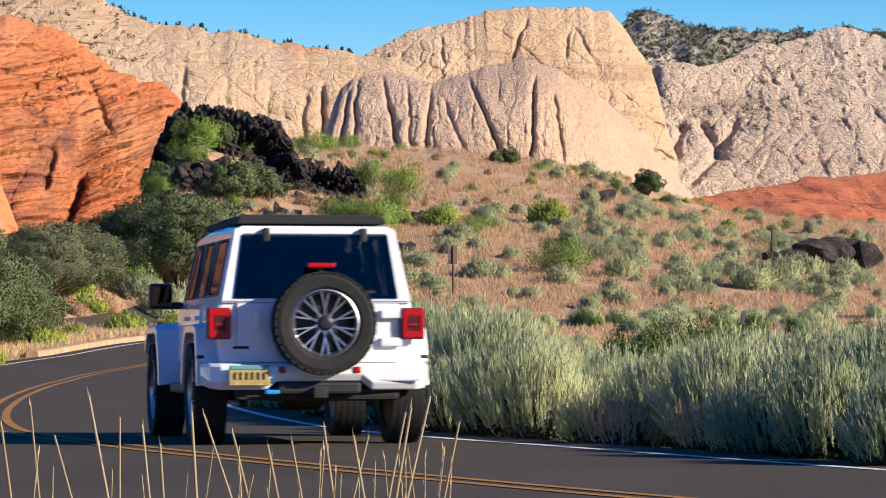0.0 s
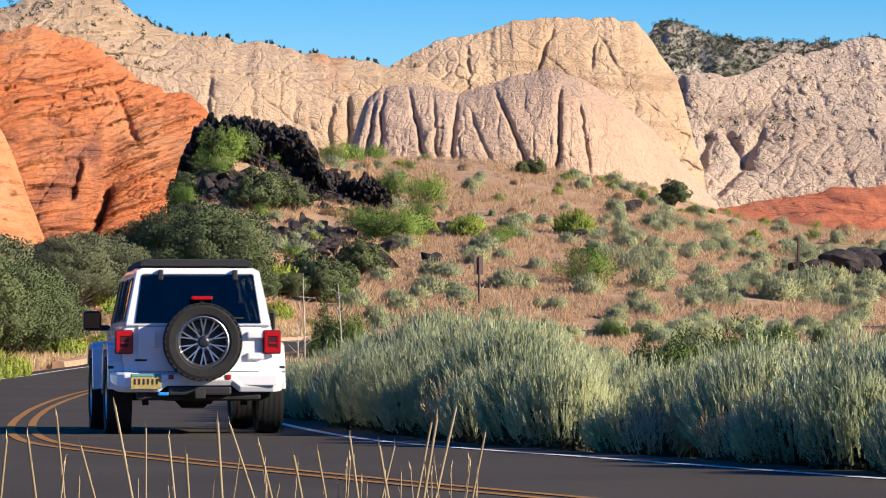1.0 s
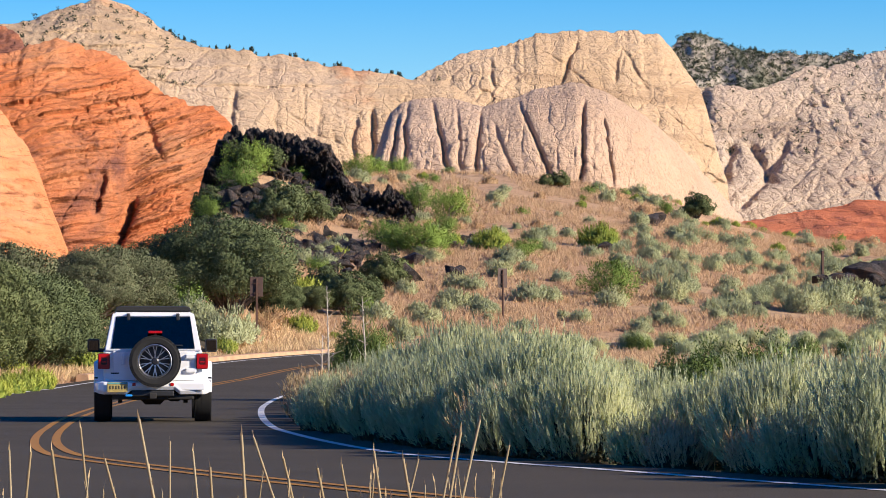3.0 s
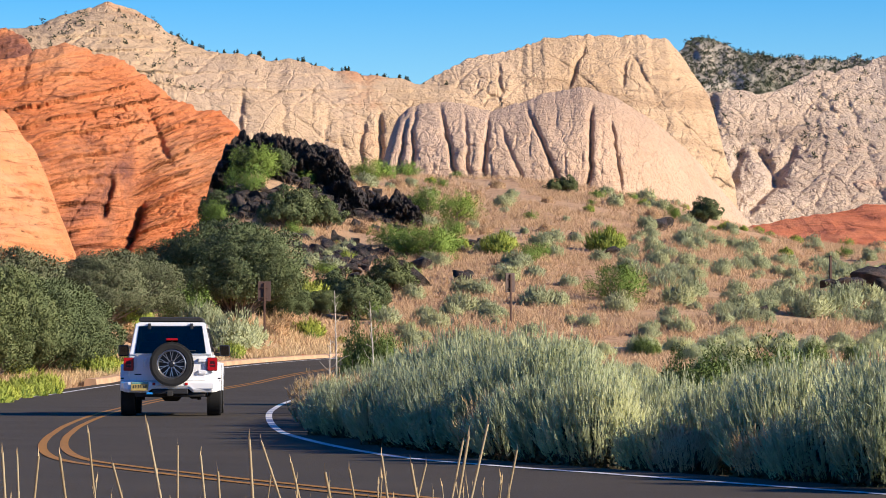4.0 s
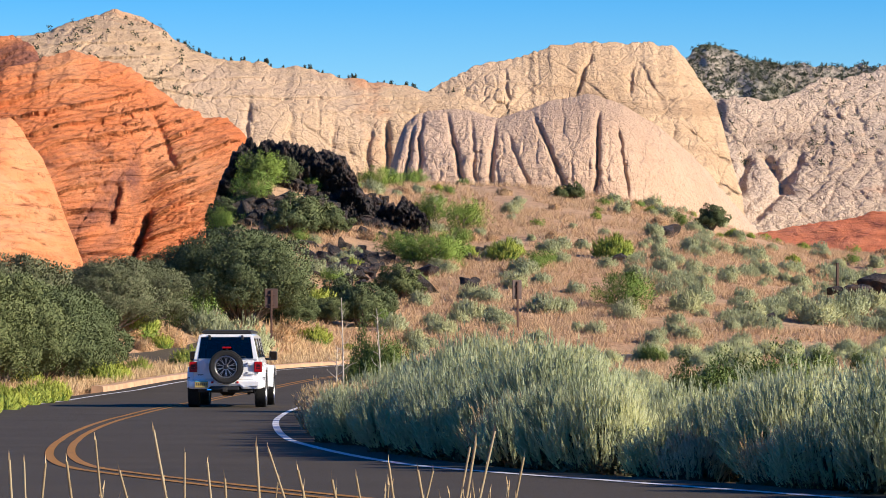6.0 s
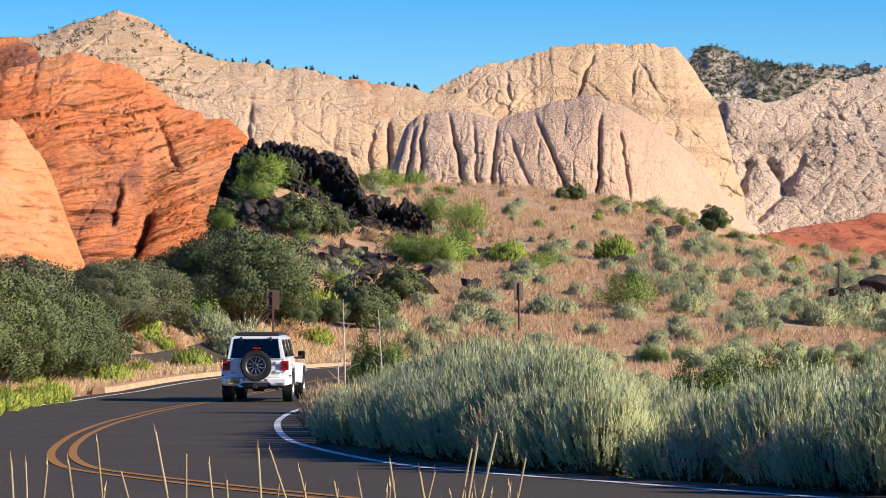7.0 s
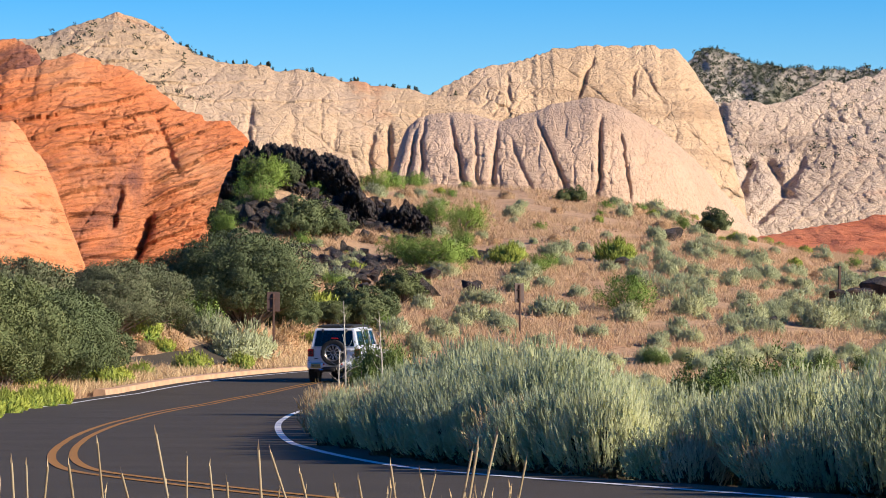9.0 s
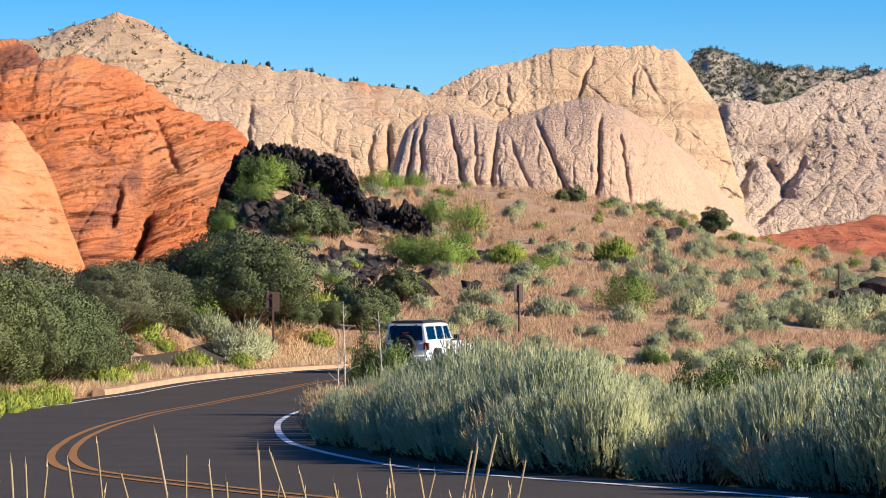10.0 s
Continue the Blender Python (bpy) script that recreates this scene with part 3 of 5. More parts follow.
    rock_mass("orange_rock", 232, [(-46.5, 15.9), (-35.7, 16.9), (-30.6, 17.1), (-28.2, 17.0), (-27.5, 16.4), (-27.2, 15.5), (-26.2, 14.6), (-25.3, 13.0), (-24.5, 11.1), (-23.8, 9.3), (-23.0, 7.5), (-22.4, 5.7)], 3, 12, 240, 150, orange, nearface,
              "smooth orange sandstone hump with fine layered bedding", "rock", power=2.5, low=0.2, rim=0.5, rim_size=3, lean=lambda X, Z: 0.45 * np.clip(X + 32, -30, 12))
    rock_mass("red_boulder_outcrop", 300, [(-50.7, 28.6), (-41.4, 28.5), (-36.7, 28.1), (-35.1, 27.9), (-34.1, 27.1), (-33.5, 26.3), (-32.9, 23.9), (-32.5, 17.4)], 6, 12, 160, 90, red, redface,
              "red sandstone knob behind the outcrop", "rock", rim=0.6, rim_size=4)

    def jagged(X, Z):
        return 1.8 * fbm(X / 1.7, Z / 1.2, 6, 207, 0.72) + billow(X + 0.6 * Z, Z - 0.5 * X, 1.6, 0.55, 201, 5, 1.7, 0.65)
    rock_mass("lava_ridge", 201, [(-12.8, 8.0), (-12.2, 10.6), (-11.7, 12.0), (-11.0, 13.0), (-9.9, 13.5), (-8.3, 13.3), (-7.0, 12.7), (-5.8, 12.2), (-4.5, 11.0), (-3.0, 10.2), (-1.4, 9.1), (-0.6, 8.5)], 5, 7, 330, 130, basalt, jagged,
              "jagged black lava ridge on the hill", "rock", power=1.3, low=0.2, rim=1.4, rim_size=2.0, soft=False, split=[(-9.6, 7, -9.0, 13, 1), (-6.6, 7, -6.2, 12, 1), (-3.6, 7, -3.4, 10, 1)])

    def slick(X, Z):
        return 2.5 * fbm(X / 14, Z / 5, 5, 97, 0.6) + billow(X, Z, 6, 0.7, 98, 4, 1.8)
    rock_mass("red_slickrock", 330, [(30.6, 11.9), (33.0, 14.2), (36.0, 14.9), (39.0, 15.5), (42.6, 16.4), (45.7, 17.1), (49.3, 17.8), (58.3, 19.1), (73.4, 20.3)], 3, 90, 260, 90, redslope, slick,
              "low red slickrock slope beyond the grassy hill", "rock", power=1.4, low=0.3, rim=0.7, rim_size=6, split=[(40, 8, 42, 18, 1), (48, 8, 50, 20, 1)])
    rock_mass("red_ledge", 300, [(14.8, 12.7), (16.2, 13.9), (17.6, 14.2), (19.0, 13.8), (21.1, 13.3), (22.3, 12.2)], 6, 20, 80, 50, redslope, slick,
              "small red sandstone ledge on the hill's crest", "rock", rim=0.3, rim_size=3)


build_ground()
build_road()
build_kerb()
build_cliffs()


# ---- the car ----
car_white = plain("white_car_paint", (0.80, 0.80, 0.80), 0.28, 0.0, 0.8, 0.02, 1.0)
black_trim = plain("black_plastic", (0.018, 0.018, 0.019), 0.55, mottle=0.3)
under_black = plain("dusty_underbody", (0.022, 0.020, 0.018), 0.8, mottle=0.4)
rubber = plain("tyre_rubber", (0.013, 0.0125, 0.012), 0.85, mottle=0.35, scale=12)
machined = plain("machined_alloy", (0.55, 0.55, 0.56), 0.35, 1.0, mottle=0.05)
dark_alloy = plain("dark_grey_alloy", (0.05, 0.05, 0.055), 0.4, 0.7)
cloth_top = plain("black_canvas", (0.015, 0.015, 0.016), 0.9, mottle=0.3, scale=30)
red_lens = plain("red_lamp_lens", (0.40, 0.002, 0.004), 0.3, coat=0.0, mottle=0.15)
dark_red = plain("smoked_red_lens", (0.05, 0.003, 0.004), 0.45)
steel = plain("grey_steel", (0.30, 0.29, 0.28), 0.45, 0.9)
seat_mat = plain("dark_upholstery", (0.02, 0.02, 0.022), 0.8)
plate_yellow = plain("yellow_plate", (0.42, 0.31, 0.10), 0.5, mottle=0.25, scale=30)
plate_teal = plain("teal_plate_band", (0.10, 0.35, 0.38), 0.5)
blue_hook = plain("bright_blue_paint", (0.02, 0.28, 0.75), 0.4)


def glass_material():
    m, t, b = material("tinted_glass", 0.02)
    b.inputs["Base Color"].default_value = (0.05, 0.055, 0.058, 1)
    b.inputs["Transmission Weight"].default_value = 1.0
    b.inputs["IOR"].default_value = 1.45
    return m


tinted = glass_material()
mirror_mat = material("mirror_glass", 0.02, 1.0)[0]
mirror_mat.node_tree.nodes["Principled BSDF"].inputs["Base Color"].default_value = (0.05, 0.055, 0.06, 1)


def box(c, s, bevel=0.015, seg=2):
    bm = bmesh.new()
    bmesh.ops.create_cube(bm, size=1.0, matrix=Matrix.Translation(c) @ Matrix.Diagonal((*s, 1)))
    if bevel:
        bmesh.ops.bevel(bm, geom=bm.edges[:], offset=bevel, segments=seg, affect="EDGES", profile=0.6)
    return bm


def loft(rings, bevel=0.0):
    """A closed skin through rings of equal count, capped at both ends."""
    bm = bmesh.new()
    vs = [[bm.verts.new(p) for p in r] for r in rings]
    n = len(rings[0])
    for a, b in zip(vs[:-1], vs[1:]):
        for i in range(n):
            bm.faces.new((a[i], a[(i + 1) % n], b[(i + 1) % n], b[i]))
    bm.faces.new(vs[0][::-1])
    bm.faces.new(vs[-1])
    bmesh.ops.recalc_face_normals(bm, faces=bm.faces[:])
    if bevel:
        sharp = [e for e in bm.edges if len(e.link_faces) == 2 and e.calc_face_angle(0) > 0.5]
        bmesh.ops.bevel(bm, geom=sharp, offset=bevel, segments=2, affect="EDGES", profile=0.6)
    return bm


def plate(points, thick, bevel=0.004):
    """A flat panel: a polygon of 3D points thickened along its normal."""
    p = [Vector(q) for q in points]
    n = (p[1] - p[0]).cross(p[2] - p[0]).normalized() * thick
    return loft([[q - n * 0.5 for q in p], [q + n * 0.5 for q in p]], bevel)


def frame_ring(outer, inner, thick, bevel=0.006):
    """A flat frame between two loops of 3D points."""
    o, i = [Vector(q) for q in outer], [Vector(q) for q in inner]
    n = (o[1] - o[0]).cross(o[2] - o[0]).normalized() * thick * 0.5
    bm = bmesh.new()
    k = len(o)
    rows = [[bm.verts.new(q + d) for q in loop] for d in (n, -n) for loop in (o, i)]
    ot, it, ob, ib = rows
    for a in range(k):
        b = (a + 1) % k
        for f in ((ot[a], ot[b], it[b], it[a]), (ob[a], ib[a], ib[b], ob[b]), (ot[a], ob[a], ob[b], ot[b]), (it[a], it[b], ib[b], ib[a])):
            bm.faces.new(f)
    bmesh.ops.recalc_face_normals(bm, faces=bm.faces[:])
    sharp = [e for e in bm.edges if e.calc_face_angle(0) > 0.6]
    bmesh.ops.bevel(bm, geom=sharp, offset=bevel, segments=2, affect="EDGES")
    return bm


def lathe(profile, n=40):
    """A turned body about the x axis. profile: (radius, x)."""
    bm = bmesh.new()
    rings = []
    for k in range(n):
        a = 2 * math.pi * k / n
        rings.append([bm.verts.new((x, r * math.cos(a), r * math.sin(a))) for r, x in profile])
    for k in range(n):
        a, b = rings[k], rings[(k + 1) % n]
        for j in range(len(profile) - 1):
            bm.faces.new((a[j], a[j + 1], b[j + 1], b[j]))
    bmesh.ops.remove_doubles(bm, verts=bm.verts[:], dist=1e-5)
    bmesh.ops.recalc_face_normals(bm, faces=bm.faces[:])
    return bm


def add_box(bm, c, s, m=Matrix()):
    bmesh.ops.create_cube(bm, size=1.0, matrix=m @ Matrix.Translation(c) @ Matrix.Diagonal((*s, 1)))


def tyre_mesh():
    bm = lathe([(0.262, -0.105), (0.29, -0.125), (0.36, -0.132), (0.392, -0.122), (0.402, -0.10), (0.404, 0), (0.402, 0.10), (0.392, 0.122), (0.36, 0.132), (0.29, 0.125), (0.262, 0.105)], 48)
    for k in range(36):
        m = Matrix.Rotation(2 * math.pi * k / 36, 4, "X")
        for j, x in enumerate((-0.108, -0.055, 0.0, 0.055, 0.108)):
            off = 0.5 * (j % 2) * 2 * math.pi / 36
            add_box(bm, (x, 0, 0.402 if abs(x) < 0.1 else 0.398), (0.046, 0.050, 0.012), Matrix.Rotation(off, 4, "X") @ m)
    return bm


def rim_mesh():
    """Outer lip and ten pairs of thin forked spokes, turned face outwards (+x)."""
    bm = lathe([(0.235, 0.06), (0.262, 0.095), (0.268, 0.112), (0.258, 0.116), (0.246, 0.100), (0.236, 0.07)], 48)
    for k in range(10):
        for s in (-1, 1):
            a = 2 * math.pi * (k + 0.08 * s) / 10
            r0, r1 = 0.045, 0.25
            p0 = Vector((0.085, r0 * math.cos(a), r0 * math.sin(a)))
            e = a + s * 0.38
            p1 = Vector((0.100, r1 * math.cos(e), r1 * math.sin(e)))
            w = (p1 - p0).cross(Vector((1, 0, 0))).normalized()
            bmm = [[p0 + w * 0.006 + Vector((-0.03, 0, 0)), p0 + w * 0.0065, p0 - w * 0.0065, p0 - w * 0.006 + Vector((-0.03, 0, 0))],
                   [p1 + w * 0.006 + Vector((-0.03, 0, 0)), p1 + w * 0.0065, p1 - w * 0.0065, p1 - w * 0.006 + Vector((-0.03, 0, 0))]]
            va, vb = ([bm.verts.new(q) for q in r] for r in bmm)
            for i in range(4):
                bm.faces.new((va[i], va[(i + 1) % 4], vb[(i + 1) % 4], vb[i]))
            bm.faces.new(va[::-1])
            bm.faces.new(vb)
    bmesh.ops.recalc_face_normals(bm, faces=bm.faces[:])
    return bm


def barrel_mesh():
    return lathe([(0.0, 0.02), (0.10, 0.02), (0.235, 0.0), (0.262, 0.10), (0.264, -0.105), (0.15, -0.10), (0.0, -0.10)], 40)


def hub_mesh():
    bm = lathe([(0.0, 0.115), (0.04, 0.112), (0.058, 0.100), (0.062, 0.05)], 24)
    for k in range(5):
        a = 2 * math.pi * k / 5
        add_box(bm, (0.095, 0.085 * math.cos(a), 0.085 * math.sin(a)), (0.03, 0.022, 0.022))
    return bm


WHEEL = {}


def wheel(name, parent, at, turn, label=""):
    """Tyre, alloy rim, dark barrel and hub on one axle; the face looks along the wheel's own +x."""
    if not WHEEL:
        for key, bm in (("tyre", tyre_mesh()), ("rim", rim_mesh()), ("barrel", barrel_mesh()), ("hub", hub_mesh())):
            me = bpy.data.meshes.new(key)
            bm.to_mesh(me)
            bm.free()
            me.materials.append({"tyre": rubber, "rim": machined, "barrel": black_trim, "hub": dark_alloy}[key])
            WHEEL[key] = me
    tyre = new(name, WHEEL["tyre"])
    tyre.parent = parent
    tyre.matrix_basis = Matrix.Translation(at) @ turn
    tagged(tyre, label)
    for key in ("rim", "barrel", "hub"):
        o = new(key, WHEEL[key])
        o.parent = tyre
    return tyre


def flare(side, yc, front):
    """A boxy wheel-arch flare with a dark lip."""
    out = [(-0.56, 0.50), (-0.50, 0.78), (-0.40, 0.96), (-0.30, 0.99), (0.32, 0.99), (0.44, 0.94), (0.58, 0.66), (0.64, 0.50)]
    if front:
        out = [(-0.66, 0.48), (-0.58, 0.74), (-0.44, 0.96), (-0.30, 1.01), (0.36, 1.00), (0.50, 0.92), (0.58, 0.80)]
    inn = [(y * 0.88, 0.48 + (z - 0.48) * 0.86) for y, z in out]
    loop = out + inn[::-1]
    x0, x1 = 0.70 * side, 0.935 * side
    return loft([[(x0, yc + y, z) for y, z in loop], [(x1, yc + y, z - 0.03) for y, z in loop]], 0.014)


def build_car():
    car = tagged(new("off_road_car"), "white four-door off-road car with black roof and rear spare wheel, driving", "car")
    # lower body, bonnet, floor
    tub = loft([[(-0.76, y, 0.60), (0.76, y, 0.60), (0.785, y, 0.78), (0.775, y, 1.14), (-0.775, y, 1.14), (-0.785, y, 0.78)] for y in (-0.66, 0.4, 1.2, 2.05)], 0.03)
    # the inside is hollowed above the seats' floor
    body = part("body", tub, car_white, car, shade=False)
    part("bonnet", loft([[(-w, y, 0.66), (w, y, 0.66), (w * 0.99, y, z - 0.05), (w * 0.86, y, z), (-w * 0.86, y, z), (-w * 0.99, y, z - 0.05)] for y, w, z in ((2.06, 0.745, 1.16), (2.7, 0.70, 1.17), (3.35, 0.64, 1.13))], 0.015), car_white, car)
    part("grille", box((0, 3.37, 0.90), (1.25, 0.05, 0.46), 0.02), black_trim, car)
    part("front_bumper", box((0, 3.55, 0.60), (1.55, 0.30, 0.20), 0.04), black_trim, car)
    part("underbody", loft([[(-0.60, y, 0.40), (0.60, y, 0.40), (0.70, y, 0.61), (-0.70, y, 0.61)] for y in (-0.55, 3.2)], 0.02), under_black, car)
    part("fuel_tank", box((0.12, -0.42, 0.43), (0.95, 0.32, 0.16), 0.03), under_black, car)
    part("exhaust", box((0.52, -0.56, 0.43), (0.34, 0.18, 0.14), 0.05), under_black, car)
    part("rear_axle", loft([[(x, 0.05 * math.cos(a) * k, 0.40 + 0.05 * math.sin(a) * k) for a in np.linspace(0, 5.5, 8)] for x, k in ((-0.7, 1), (-0.2, 1), (-0.12, 2.6), (0.12, 2.6), (0.2, 1), (0.7, 1))]), under_black, car, shade=True)
    part("front_axle", loft([[(x, 3.0 + 0.05 * math.cos(a) * k, 0.40 + 0.05 * math.sin(a) * k) for a in np.linspace(0, 5.5, 8)] for x, k in ((-0.7, 1), (0.2, 1), (0.3, 2.4), (0.45, 2.4), (0.5, 1), (0.7, 1))]), under_black, car, shade=True)
    for s in (-1, 1):
        part("shock_absorber", loft([[(s * 0.52 + 0.035 * math.cos(a), -0.22 + 0.035 * math.sin(a), z) for a in np.linspace(0, 5.5, 8)] for z in (0.30, 0.62)]), under_black, car)
        part("step_rail", box((s * 0.78, 1.35, 0.44), (0.14, 1.75, 0.09), 0.025), black_trim, car)
        for yc, front in ((0.0, False), (3.0, True)):
            part("wheel_arch", flare(s, yc, front), car_white, car)
            part("arch_liner", box((s * 0.70, yc, 0.74), (0.22, 0.86, 0.40), 0.05), under_black, car)
        part("arch_marker_lamp", box((s * 0.90, -0.50, 0.70), (0.06, 0.03, 0.03), 0.005), black_trim, car)
        # doors with seams and handles
        for y0, y1 in ((0.48, 1.24), (1.27, 2.02)):
            d = part("door", plate([(s * 0.789, y0, 0.66), (s * 0.789, y1, 0.66), (s * 0.783, y1, 1.13), (s * 0.783, y0, 1.13)], 0.022), car_white, car)
            part("door_handle", box((s * 0.812, y0 + 0.12, 1.02), (0.03, 0.15, 0.035), 0.008), car_white, d)
        # side pillars and glass of the hard top: rear quarter, rear door, front door
        def sx(z):
            return s * (0.765 - 0.115 * (z - 1.14) / 0.56)
        stations = ((-0.46, 0.36), (0.50, 1.16), (1.28, 1.86))
        for y0, y1 in stations:
            zt = 1.63
            q = [(y0, 1.20), (y1, 1.20), (y1 - (0.14 if y1 > 1.5 else 0.02), zt), (y0 + 0.02, zt)]
            w = part("side_window", plate([(sx(z) - s * 0.012, y, z) for y, z in q], 0.006, 0), tinted, car)
            part("window_seal", frame_ring([(sx(z) + s * 0.004, y, z) for y, z in ((y0 - 0.02, 1.185), (y1 + 0.02, 1.185), (y1 + 0.01 - (0.14 if y1 > 1.5 else 0.02), zt + 0.015), (y0, zt + 0.015))],
                                           [(sx(z) + s * 0.004, y, z) for y, z in q], 0.012, 0.003), black_trim, w)
        for y0, y1 in ((-0.62, -0.47), (0.37, 0.49), (1.17, 1.27)):
            part("pillar", loft([[(sx(z) - s * 0.05, y0 + 0.06 * k, z), (sx(z) - s * 0.05, y1, z), (sx(z), y1, z), (sx(z), y0 + 0.06 * k, z)] for z, k in ((1.13, 0), (1.66, 1 if y0 < -0.5 else 0))], 0.008), car_white, car)
        part("sill_rail", loft([[(sx(1.13) - s * 0.05, y, 1.12), (sx(1.13), y, 1.12), (sx(1.19), y, 1.19), (sx(1.19) - s * 0.05, y, 1.19)] for y in (-0.6, 2.0)], 0.006), car_white, car)
        part("windscreen_post", loft([[(sx(z) - s * 0.05, y - 0.03, z), (sx(z), y - 0.03, z), (sx(z), y + 0.04, z), (sx(z) - s * 0.05, y + 0.04, z)] for y, z in ((2.00, 1.13), (1.78, 1.67))], 0.008), car_white, car)
        m = part("door_mirror", box((s * 0.97, 1.86, 1.22), (0.20, 0.12, 0.22), 0.04), black_trim, car)
        part("mirror_glass", box((s * 0.97, 1.795, 1.22), (0.16, 0.006, 0.17), 0.002, 1), mirror_mat, m)
        part("mirror_arm", box((s * 0.84, 1.88, 1.14), (0.14, 0.07, 0.06), 0.02), black_trim, m)
        # tail lamps
        lamp = part("tail_lamp", box((s * 0.775, -0.665, 0.965), (0.19, 0.12, 0.25), 0.02), black_trim, car)
        part("lamp_lens", frame_ring([(s * 0.775 + a, -0.732, 0.965 + b) for a, b in ((-0.088, -0.118), (0.088, -0.118), (0.088, 0.118), (-0.088, 0.118))],
                                     [(s * 0.775 + a, -0.732, 0.965 + b) for a, b in ((-0.048, -0.055), (0.048, -0.055), (0.048, 0.055), (-0.048, 0.055))], 0.03, 0.008), red_lens, lamp, "glossy red lamp lens")
        part("lamp_core", box((s * 0.775, -0.728, 0.965), (0.094, 0.02, 0.108), 0.004), dark_red, lamp)
        part("lamp_bar", box((s * 0.775, -0.741, 0.955), (0.075, 0.012, 0.02), 0.004), red_lens, lamp)
        part("headlamp", box((s * 0.52, 3.40, 0.93), (0.20, 0.04, 0.20), 0.06, 3), machined, car)
    # roof
    part("roof", loft([[(-0.655, y, 1.64), (0.655, y, 1.64), (0.655, y, 1.70 + d), (0.59, y, 1.752 + d), (-0.59, y, 1.752 + d), (-0.655, y, 1.70 + d)] for y, d in ((-0.60, -0.01), (0.2, 0.012), (1.2, 0.012), (1.86, -0.02))], 0.016), car_white, car)
    part("soft_top", loft([[(-0.60, y, 1.765), (0.60, y, 1.765), (0.59, y, 1.81 + d), (0.52, y, 1.835 + d), (-0.52, y, 1.835 + d), (-0.59, y, 1.81 + d)] for y, d in ((-0.46, 0.0), (-0.2, 0.012), (0.6, 0.015), (1.5, 0.005), (1.75, -0.02))], 0.012), cloth_top, car, "folding black canvas roof panel")
    part("windscreen", plate([(-0.70, 2.01, 1.18), (0.70, 2.01, 1.18), (0.60, 1.80, 1.65), (-0.60, 1.80, 1.65)], 0.006, 0), tinted, car)
    # tailgate, rear frame and window
    gate = part("tailgate", plate([(-0.63, -0.672, 0.66), (0.66, -0.672, 0.66), (0.66, -0.672, 1.125), (-0.63, -0.672, 1.125)], 0.03, 0.008), car_white, car)
    part("gate_handle", box((-0.47, -0.70, 0.99), (0.06, 0.035, 0.16), 0.012), car_white, gate)
    for z in (0.82, 1.04):
        part("gate_hinge", box((0.60, -0.705, z), (0.17, 0.05, 0.07), 0.015), car_white, gate)
    part("badge", box((-0.60, -0.690, 0.775), (0.13, 0.006, 0.022), 0.002, 1), black_trim, gate)
    zo, zi = ((1.13, 0.765), (1.72, 0.645)), ((1.19, 0.635), (1.665, 0.565))
    def ry(z):
        return -0.662 + 0.09 * (z - 1.13) / 0.6
    part("rear_frame", frame_ring([(-zo[0][1], ry(1.13), 1.13), (zo[0][1], ry(1.13), 1.13), (zo[1][1], ry(1.72), 1.72), (-zo[1][1], ry(1.72), 1.72)],
                                  [(-zi[0][1], ry(1.19), 1.19), (zi[0][1], ry(1.19), 1.19), (zi[1][1], ry(1.665), 1.665), (-zi[1][1], ry(1.665), 1.665)], 0.06, 0.012), car_white, car)
    rear = part("rear_window", plate([(-0.66, -0.695, 1.165), (0.66, -0.695, 1.165), (0.585, -0.617, 1.672), (-0.585, -0.617, 1.672)], 0.006, 0), tinted, car)
    for s in (-1, 1):
        part("window_hinge", box((s * 0.39, -0.625, 1.668), (0.055, 0.05, 0.11), 0.012), black_trim, rear)
    part("wiper_arm", box((0.32, -0.705, 1.215), (0.30, 0.02, 0.022), 0.005), black_trim, rear)
    carrier = part("spare_carrier", box((0.03, -0.72, 0.96), (0.36, 0.10, 0.36), 0.04), black_trim, car)
    stalk = part("brake_lamp_stalk", box((0.03, -0.74, 1.33), (0.05, 0.05, 0.20), 0.01), black_trim, car)
    part("brake_lamp", box((0.03, -0.775, 1.425), (0.22, 0.05, 0.04), 0.012), red_lens, stalk, "red high brake lamp")
    wheel("spare_wheel", car, (0.03, -0.895, 0.965), Matrix.Rotation(radians(-90), 4, "Z"), "black spare tyre on a machined alloy rim")
    # rear bumper with plate, reflectors and hooks
    bump = part("rear_bumper", loft([[(x, -0.60, 0.46 + e), (x, -0.86 + c, 0.44 + e), (x, -0.90 + c, 0.50 + e), (x, -0.89 + c, 0.625), (x, -0.85 + c, 0.65), (x, -0.60, 0.66)] for x, c, e in
                ((-0.915, 0.26, 0.06), (-0.86, 0.10, 0.01), (-0.78, 0.04, 0.0), (-0.42, 0.0, 0.0), (-0.34, 0.0, 0.065), (0.34, 0.0, 0.065), (0.42, 0.0, 0.0), (0.78, 0.04, 0.0), (0.86, 0.10, 0.01), (0.915, 0.26, 0.06))], 0.014), car_white, car)
    part("bumper_step", box((0, -0.84, 0.455), (0.66, 0.10, 0.09), 0.02), black_trim, bump)
    part("bumper_valance", box((0, -0.72, 0.41), (1.30, 0.16, 0.10), 0.03), under_black, bump)
    part("bumper_panel", box((0.60, -0.885, 0.565), (0.42, 0.02, 0.11), 0.012), car_white, bump)
    for x in (-0.30, 0.30):
        part("reflector", box((x, -0.90, 0.60), (0.055, 0.02, 0.05), 0.008), red_lens, bump, "small red bumper reflector")
    lic = part("number_plate", box((-0.56, -0.905, 0.555), (0.32, 0.012, 0.16), 0.004, 1), plate_yellow, bump, "yellow number plate with dark bars")
